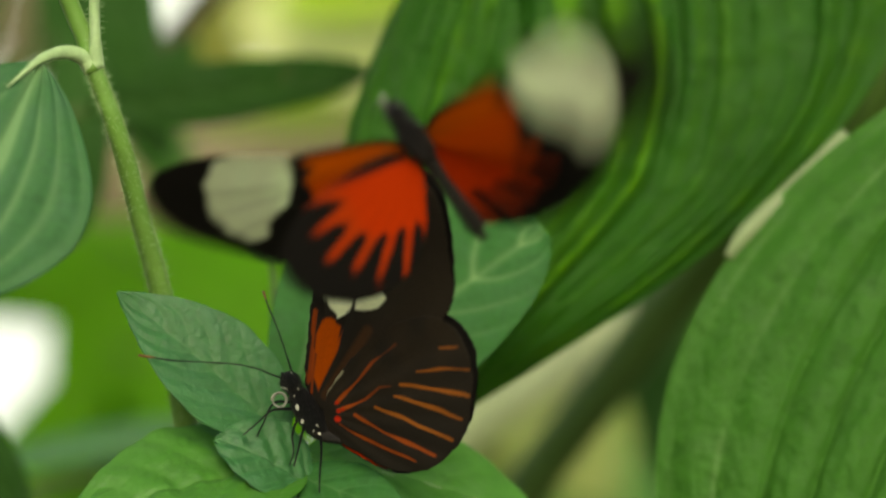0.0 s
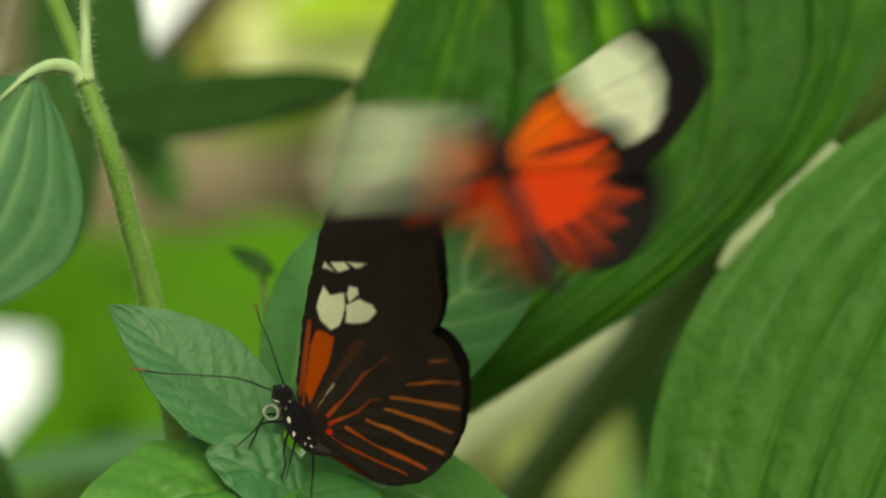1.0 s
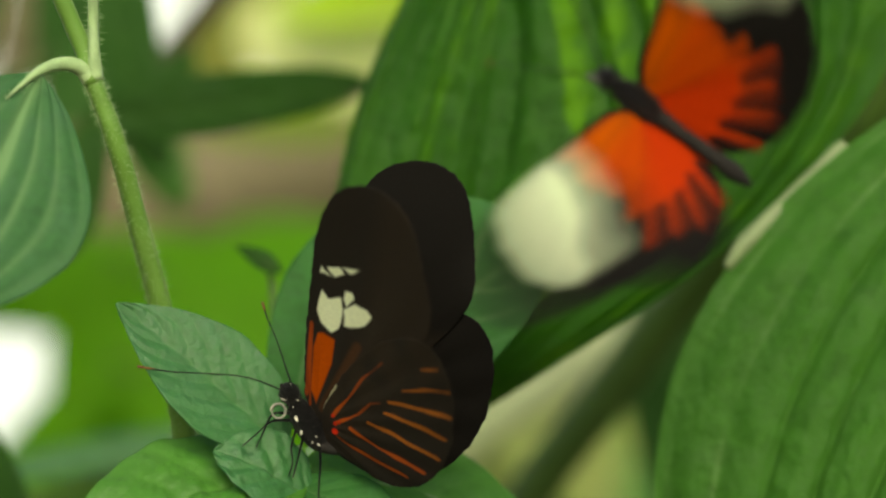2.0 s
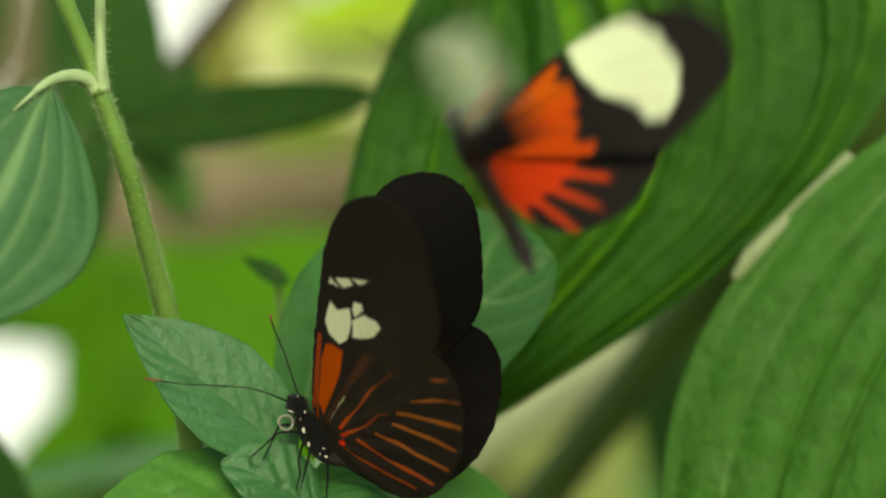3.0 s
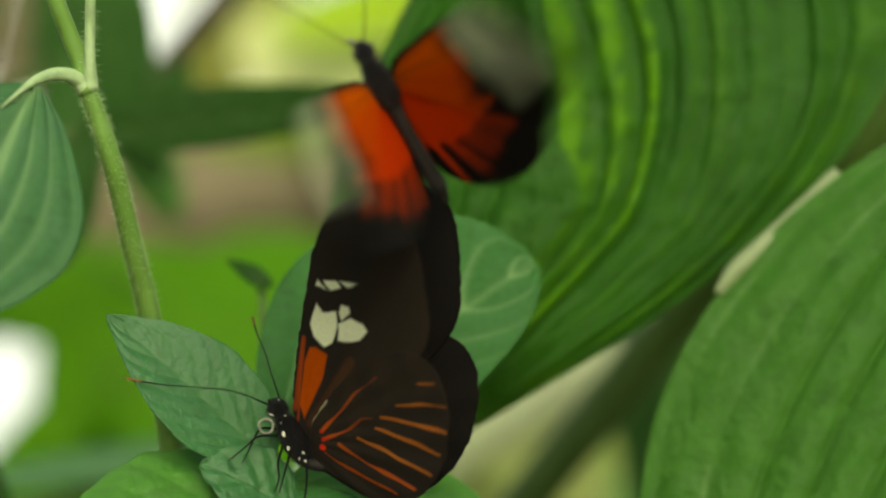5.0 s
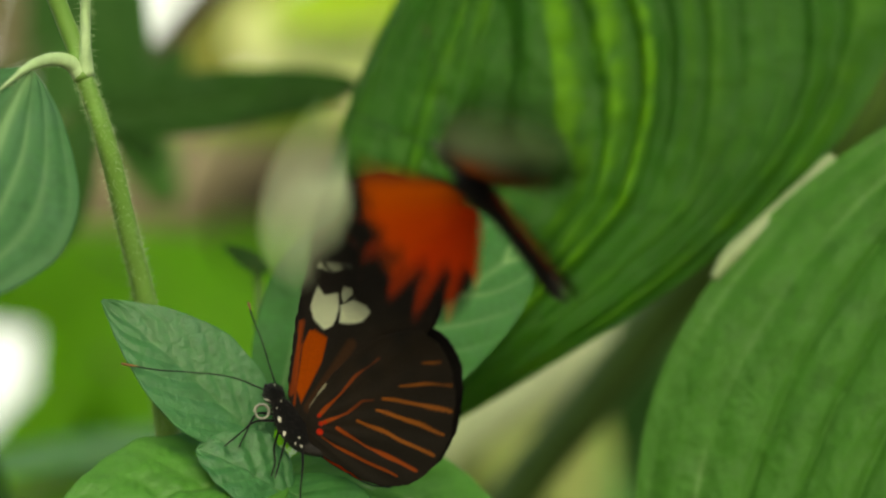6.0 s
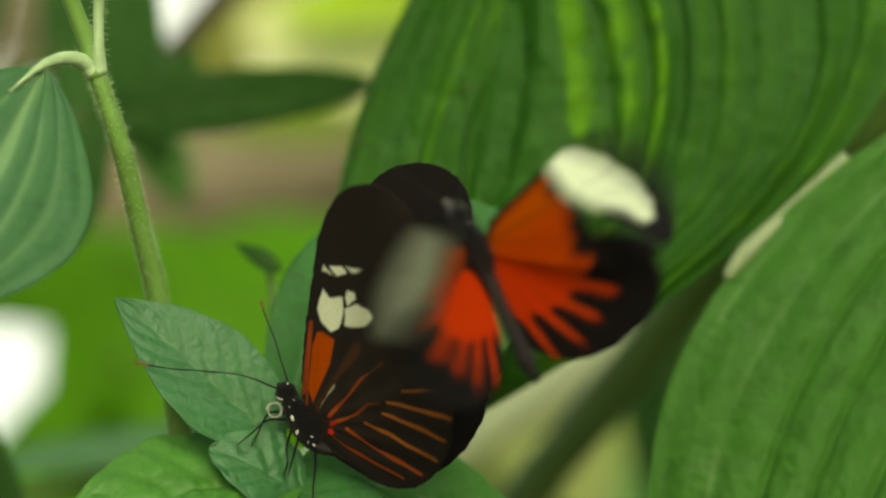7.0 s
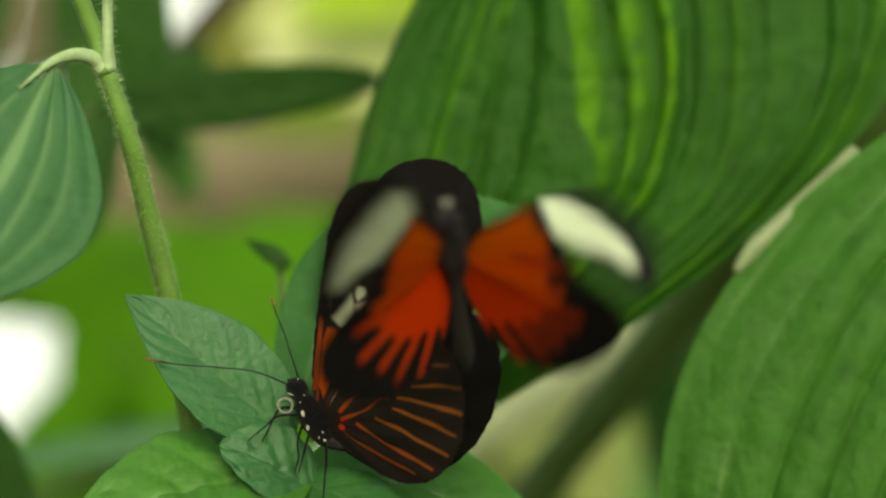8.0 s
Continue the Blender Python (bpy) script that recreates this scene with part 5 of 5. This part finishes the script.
    flex(flying_wings, -1, [
        (0.000, -3, -26), (0.033, -3, -14), (0.10, 0, 22), (0.15, 0, 6), (0.20, 0, -20), (0.25, 0, -9), (0.30, 0, 22),
        (0.35, 0, 11), (0.40, 0, -19), (0.467, 22, 1), (0.500, 22, 11), (0.533, 22, 21), (0.60, 0, -11), (0.65, 0, -20),
        (0.70, 0, 22), (0.75, 0, 21), (0.80, 0, -20), (0.85, 0, -10), (0.90, 0, 22), (0.967, -4, -36), (1.000, -4, -15),
        (1.033, -4, 6), (1.10, 0, -20), (1.167, 8, -18), (1.200, 8, -10), (1.233, 8, -2), (1.30, 0, 0), (1.35, 0, -11),
        (1.40, 0, 22), (1.45, 0, 14), (1.50, 0, -20), (1.55, 0, -15), (1.60, 0, 22), (1.65, 0, 10), (1.70, 0, -20),
        (1.75, 0, 7), (1.80, 0, 0), (1.85, 0, -16), (1.90, 0, 22), (1.95, 0, 10), (2.00, 0, -20), (2.05, 0, 4),
        (2.10, 0, 0), (2.15, 0, -13), (2.20, 0, 22), (2.267, 82, -58), (2.300, 82, -44), (2.333, 82, -30), (2.40, 0, 0),
        (2.467, 35, -57), (2.500, 35, -8), (2.533, 35, 41), (2.60, 0, -20), (2.65, 0, 10), (2.70, 0, 0), (2.75, 0, -19),
        (2.80, 0, 22), (2.85, 0, 19), (2.90, 0, -20), (2.967, -8, -62), (3.000, -8, -47), (3.033, -8, -32), (3.10, 0, -3),
        (3.15, 0, -17), (3.20, 0, 22), (3.25, 0, 22), (3.30, 0, -20), (3.35, 0, -20), (3.40, 0, 22), (3.467, 18, -20),
        (3.500, 18, -7), (3.533, 18, 5), (3.60, 0, 0), (3.65, 0, 1), (3.70, 0, 0), (3.75, 0, -1), (3.80, 0, 0),
        (3.85, 0, 21), (3.90, 0, -20), (3.967, 10, -55), (4.000, 10, -8), (4.033, 10, 39), (4.10, 0, -20), (4.15, 0, 4),
        (4.20, 0, 0), (4.25, 0, -13), (4.30, 0, 22), (4.35, 0, -9), (4.40, 0, -20), (4.467, 13, -34), (4.500, 13, -18),
        (4.533, 13, -1), (4.60, 0, 24), (4.667, 32, -12), (4.700, 32, -2), (4.733, 32, 8), (4.80, 0, -20), (4.85, 0, 6),
        (4.90, 0, 0), (4.95, 0, -15), (5.00, 0, 22), (5.05, 0, 7), (5.10, 0, -20), (5.15, 0, 8), (5.20, 0, 0),
        (5.25, 0, -14), (5.30, 0, 22), (5.35, 0, 9), (5.40, 0, -20), (5.45, 0, 4), (5.50, 0, 0), (5.55, 0, -14),
        (5.60, 0, 22), (5.65, 0, 8), (5.70, 0, -20), (5.767, -9, -24), (5.800, -9, -17), (5.833, -9, -10), (5.90, 0, 22),
        (5.967, 8, -58), (6.000, 8, -16), (6.033, 8, 26), (6.10, 0, 22), (6.15, 0, 15), (6.20, 0, -20), (6.25, 0, -15),
        (6.30, 0, 22), (6.35, 0, 19), (6.40, 0, -20), (6.467, 17, -25), (6.500, 17, 7), (6.533, 17, 39), (6.60, 0, -20),
        (6.65, 0, 0), (6.70, 0, 0), (6.75, 0, -11), (6.80, 0, 22), (6.85, 0, 4), (6.90, 0, -20), (6.967, 23, -10),
        (7.000, 23, 1), (7.033, 23, 12), (7.10, 0, -4), (7.15, 0, -20), (7.20, 0, 22), (7.25, 0, 23), (7.30, 0, -20),
        (7.35, 0, -17), (7.40, 0, 22), (7.467, -10, -84), (7.500, -10, -68), (7.533, -10, -51), (7.60, 0, 22), (7.65, 0, 17),
        (7.70, 0, -19), (7.75, 18, -6), (7.80, 30, -8), (7.85, 18, -6), (7.90, 0, -10), (7.967, 18, 3), (8.000, 18, 9),
        (8.033, 18, 15),
    ])
    stroke(flying_wings, "forewing", 1, 0.0012, 31, [
        (0.000, 31, 36, -5), (0.033, 51, 36, -5), (0.10, 33), (0.15, 2), (0.20, 26), (0.25, 74), (0.30, 27),
        (0.35, 2), (0.40, 6), (0.467, 10, 17, -13), (0.500, 28, 17, -13), (0.533, 46, 17, -13), (0.60, 2), (0.65, 74),
        (0.70, 2), (0.75, 74), (0.80, 2), (0.85, 74), (0.90, 10), (0.967, -31, 28, -13), (1.000, -17, 28, -13),
        (1.033, -3, 28, -13), (1.10, 23), (1.167, 36, 30, -13), (1.200, 52, 30, -13), (1.233, 68, 30, -13), (1.30, 30), (1.35, 2),
        (1.40, 52), (1.45, 74), (1.50, 16), (1.55, 74), (1.60, 40), (1.65, 2), (1.70, 25),
        (1.75, 74), (1.80, 20), (1.85, 74), (1.90, 55), (1.95, 2), (2.00, 32), (2.05, 74),
        (2.10, 14), (2.15, 74), (2.20, 48), (2.267, 23, 57, 27), (2.300, 37, 57, 27), (2.333, 51, 57, 27), (2.40, 59),
        (2.467, 24, 34, 9), (2.500, 33, 34, 9), (2.533, 42, 34, 9), (2.60, 56), (2.65, 2), (2.70, 29), (2.75, 74),
        (2.80, 21), (2.85, 74), (2.90, 34), (2.967, 17, 37, 5), (3.000, 30, 37, 5), (3.033, 43, 37, 5), (3.10, 65),
        (3.15, 2), (3.20, 7), (3.25, 74), (3.30, 80), (3.35, 2), (3.40, 2), (3.467, 69, 31, 0),
        (3.500, 93, 31, 0), (3.533, 117, 31, 0), (3.60, 18), (3.65, 74), (3.70, 40), (3.75, 2), (3.80, 17),
        (3.85, 74), (3.90, 55), (3.967, 13, 34, -6), (4.000, 26, 34, -6), (4.033, 39, 34, -6), (4.10, 41), (4.15, 2),
        (4.20, 18), (4.25, 74), (4.30, 24), (4.35, 74), (4.40, 21), (4.467, 15, 59, 7), (4.500, 35, 59, 7),
        (4.533, 55, 59, 7), (4.60, 2), (4.667, 10, 51, 12), (4.700, 20, 51, 12), (4.733, 30, 51, 12), (4.80, 20), (4.85, 74),
        (4.90, 12), (4.95, 74), (5.00, 50), (5.05, 2), (5.10, 30), (5.15, 74), (5.20, 18),
        (5.25, 74), (5.30, 60), (5.35, 2), (5.40, 28), (5.45, 74), (5.50, 10), (5.55, 74),
        (5.60, 46), (5.65, 2), (5.70, 50), (5.767, 64, 5, 2), (5.800, 78, 5, 2), (5.833, 92, 5, 2), (5.90, 18),
        (5.967, 63, 22, 31), (6.000, 79, 22, 31), (6.033, 95, 22, 31), (6.10, 19), (6.15, 74), (6.20, 30), (6.25, 2),
        (6.30, 22), (6.35, 74), (6.40, 56), (6.467, 7, 42, 11), (6.500, 15, 42, 11), (6.533, 23, 42, 11), (6.60, 40),
        (6.65, 2), (6.70, 18), (6.75, 74), (6.80, 24), (6.85, 2), (6.90, 2), (6.967, 27, 30, -0),
        (7.000, 37, 30, -0), (7.033, 47, 30, -0), (7.10, 26), (7.15, 74), (7.20, 26), (7.25, 2), (7.30, 39),
        (7.35, 74), (7.40, 13), (7.467, 26, 14, -30), (7.500, 54, 14, -30), (7.533, 82, 14, -30), (7.60, 23), (7.65, 74),
        (7.70, 36), (7.75, -2), (7.80, 8), (7.85, 18), (7.90, 19), (7.967, 11, 17, -7), (8.000, 19, 17, -7),
        (8.033, 27, 17, -7),
    ])
    stroke(flying_wings, "hindwing", 1, 0.0012, 24, [
        (0.000, 26, 33), (0.033, 42, 33), (0.10, 33), (0.15, 2), (0.20, 26), (0.25, 74), (0.30, 27), (0.35, 2),
        (0.40, 6), (0.467, 2, 20), (0.500, 16, 20), (0.533, 31, 20), (0.60, 2), (0.65, 74), (0.70, 2), (0.75, 74),
        (0.80, 2), (0.85, 74), (0.90, 10), (0.967, -19, 27), (1.000, -7, 27), (1.033, 4, 27), (1.10, 23), (1.167, -3, 61),
        (1.200, 10, 61), (1.233, 23, 61), (1.30, 30), (1.35, 2), (1.40, 52), (1.45, 74), (1.50, 16), (1.55, 74),
        (1.60, 40), (1.65, 2), (1.70, 25), (1.75, 74), (1.80, 20), (1.85, 74), (1.90, 55), (1.95, 2),
        (2.00, 32), (2.05, 74), (2.10, 14), (2.15, 74), (2.20, 48), (2.267, 25, 38), (2.300, 36, 38), (2.333, 48, 38),
        (2.40, 59), (2.467, 11, 30), (2.500, 18, 30), (2.533, 26, 30), (2.60, 56), (2.65, 2), (2.70, 29), (2.75, 74),
        (2.80, 21), (2.85, 74), (2.90, 34), (2.967, 11, 16), (3.000, 21, 16), (3.033, 32, 16), (3.10, 65), (3.15, 2),
        (3.20, 7), (3.25, 74), (3.30, 80), (3.35, 2), (3.40, 2), (3.467, 76, -6), (3.500, 95, -6), (3.533, 114, -6),
        (3.60, 18), (3.65, 74), (3.70, 40), (3.75, 2), (3.80, 17), (3.85, 74), (3.90, 55), (3.967, 14, 33),
        (4.000, 24, 33), (4.033, 35, 33), (4.10, 41), (4.15, 2), (4.20, 18), (4.25, 74), (4.30, 24), (4.35, 74),
        (4.40, 21), (4.467, 60, 14), (4.500, 76, 14), (4.533, 92, 14), (4.60, 2), (4.667, 22, 19), (4.700, 30, 19), (4.733, 38, 19),
        (4.80, 20), (4.85, 74), (4.90, 12), (4.95, 74), (5.00, 50), (5.05, 2), (5.10, 30), (5.15, 74),
        (5.20, 18), (5.25, 74), (5.30, 60), (5.35, 2), (5.40, 28), (5.45, 74), (5.50, 10), (5.55, 74),
        (5.60, 46), (5.65, 2), (5.70, 50), (5.767, 66, 24), (5.800, 77, 24), (5.833, 89, 24), (5.90, 18), (5.967, 71, 24),
        (6.000, 84, 24), (6.033, 97, 24), (6.10, 19), (6.15, 74), (6.20, 30), (6.25, 2), (6.30, 22), (6.35, 74),
        (6.40, 56), (6.467, 25, 29), (6.500, 32, 29), (6.533, 38, 29), (6.60, 40), (6.65, 2), (6.70, 18), (6.75, 74),
        (6.80, 24), (6.85, 2), (6.90, 2), (6.967, 22, 28), (7.000, 30, 28), (7.033, 38, 28), (7.10, 26), (7.15, 74),
        (7.20, 26), (7.25, 2), (7.30, 39), (7.35, 74), (7.40, 13), (7.467, 40, 19), (7.500, 62, 19), (7.533, 84, 19),
        (7.60, 23), (7.65, 74), (7.70, 36), (7.75, -2), (7.80, 8), (7.85, 18), (7.90, 19), (7.967, 17, 10),
        (8.000, 24, 10), (8.033, 30, 10),
    ])
    flex(flying_wings, 1, [
        (0.000, -10, -20), (0.033, -10, -6), (0.10, 0, 22), (0.15, 0, 2), (0.20, 0, -20), (0.25, 0, 0), (0.30, 0, 22),
        (0.35, 0, 6), (0.40, 0, -7), (0.467, 25, -98), (0.500, 25, -86), (0.533, 25, -73), (0.60, 0, -20), (0.65, 0, 0),
        (0.70, 0, 0), (0.75, 0, 0), (0.80, 0, 0), (0.85, 0, -2), (0.90, 0, 0), (0.967, -29, 52), (1.000, -29, 62),
        (1.033, -29, 71), (1.10, 0, -20), (1.167, -3, -5), (1.200, -3, 6), (1.233, -3, 17), (1.30, 0, 22), (1.35, 0, -7),
        (1.40, 0, -20), (1.45, 0, 11), (1.50, 0, 0), (1.55, 0, -7), (1.60, 0, 22), (1.65, 0, 4), (1.70, 0, -20),
        (1.75, 0, 2), (1.80, 0, 0), (1.85, 0, -10), (1.90, 0, 22), (1.95, 0, 7), (2.00, 0, -20), (2.05, 0, 5),
        (2.10, 0, 0), (2.15, 0, -10), (2.20, 0, 22), (2.267, 15, -70), (2.300, 15, -61), (2.333, 15, -51), (2.40, 0, 22),
        (2.467, 15, -48), (2.500, 15, -41), (2.533, 15, -35), (2.60, 0, 22), (2.65, 0, 8), (2.70, 0, -20), (2.75, 0, 3),
        (2.80, 0, 0), (2.85, 0, -4), (2.90, 0, 22), (2.967, -6, -17), (3.000, -6, -8), (3.033, -6, 1), (3.10, 0, 22),
        (3.15, 0, 17), (3.20, 0, -20), (3.25, 0, -20), (3.30, 0, 22), (3.35, 0, 23), (3.40, 0, -20), (3.467, 0, 5),
        (3.500, 0, 22), (3.533, 0, 39), (3.60, 0, -20), (3.65, 0, -7), (3.70, 0, 22), (3.75, 0, 7), (3.80, 0, -20),
        (3.85, 0, -11), (3.90, 0, 22), (3.967, -5, -90), (4.000, -5, -81), (4.033, -5, -72), (4.10, 0, 22), (4.15, 0, 7),
        (4.20, 0, -20), (4.25, 0, -2), (4.30, 0, 0), (4.35, 0, 1), (4.40, 0, 0), (4.467, 8, -14), (4.500, 8, 0),
        (4.533, 8, 14), (4.60, 0, -20), (4.667, 53, 29), (4.700, 53, 36), (4.733, 53, 43), (4.80, 0, -20), (4.85, 0, 2),
        (4.90, 0, 0), (4.95, 0, -11), (5.00, 0, 22), (5.05, 0, 6), (5.10, 0, -20), (5.15, 0, 4), (5.20, 0, 0),
        (5.25, 0, -13), (5.30, 0, 22), (5.35, 0, 10), (5.40, 0, -20), (5.45, 0, 5), (5.50, 0, 0), (5.55, 0, -11),
        (5.60, 0, 22), (5.65, 0, -1), (5.70, 0, -20), (5.767, 27, -31), (5.800, 27, -21), (5.833, 27, -11), (5.90, 0, -20),
        (5.967, -10, -16), (6.000, -10, -5), (6.033, -10, 6), (6.10, 0, -20), (6.15, 0, -3), (6.20, 0, 22), (6.25, 0, 2),
        (6.30, 0, -20), (6.35, 0, -10), (6.40, 0, 22), (6.467, -6, -29), (6.500, -6, -24), (6.533, -6, -18), (6.60, 0, 22),
        (6.65, 0, 7), (6.70, 0, -20), (6.75, 0, -2), (6.80, 0, 22), (6.85, 0, 7), (6.90, 0, -8), (6.967, 23, -110),
        (7.000, 23, -90), (7.033, 23, -70), (7.10, 0, -20), (7.15, 0, 0), (7.20, 0, 22), (7.25, 0, -4), (7.30, 0, -20),
        (7.35, 0, 8), (7.40, 0, 0), (7.467, 17, -53), (7.500, 17, -33), (7.533, 17, -14), (7.60, 0, 0), (7.65, 0, -4),
        (7.70, 0, 23), (7.75, 16, -51), (7.80, 26, -64), (7.85, 16, -51), (7.90, 0, -2), (7.967, 35, -124), (8.000, 35, -104),
        (8.033, 35, -84),
    ])


motions()
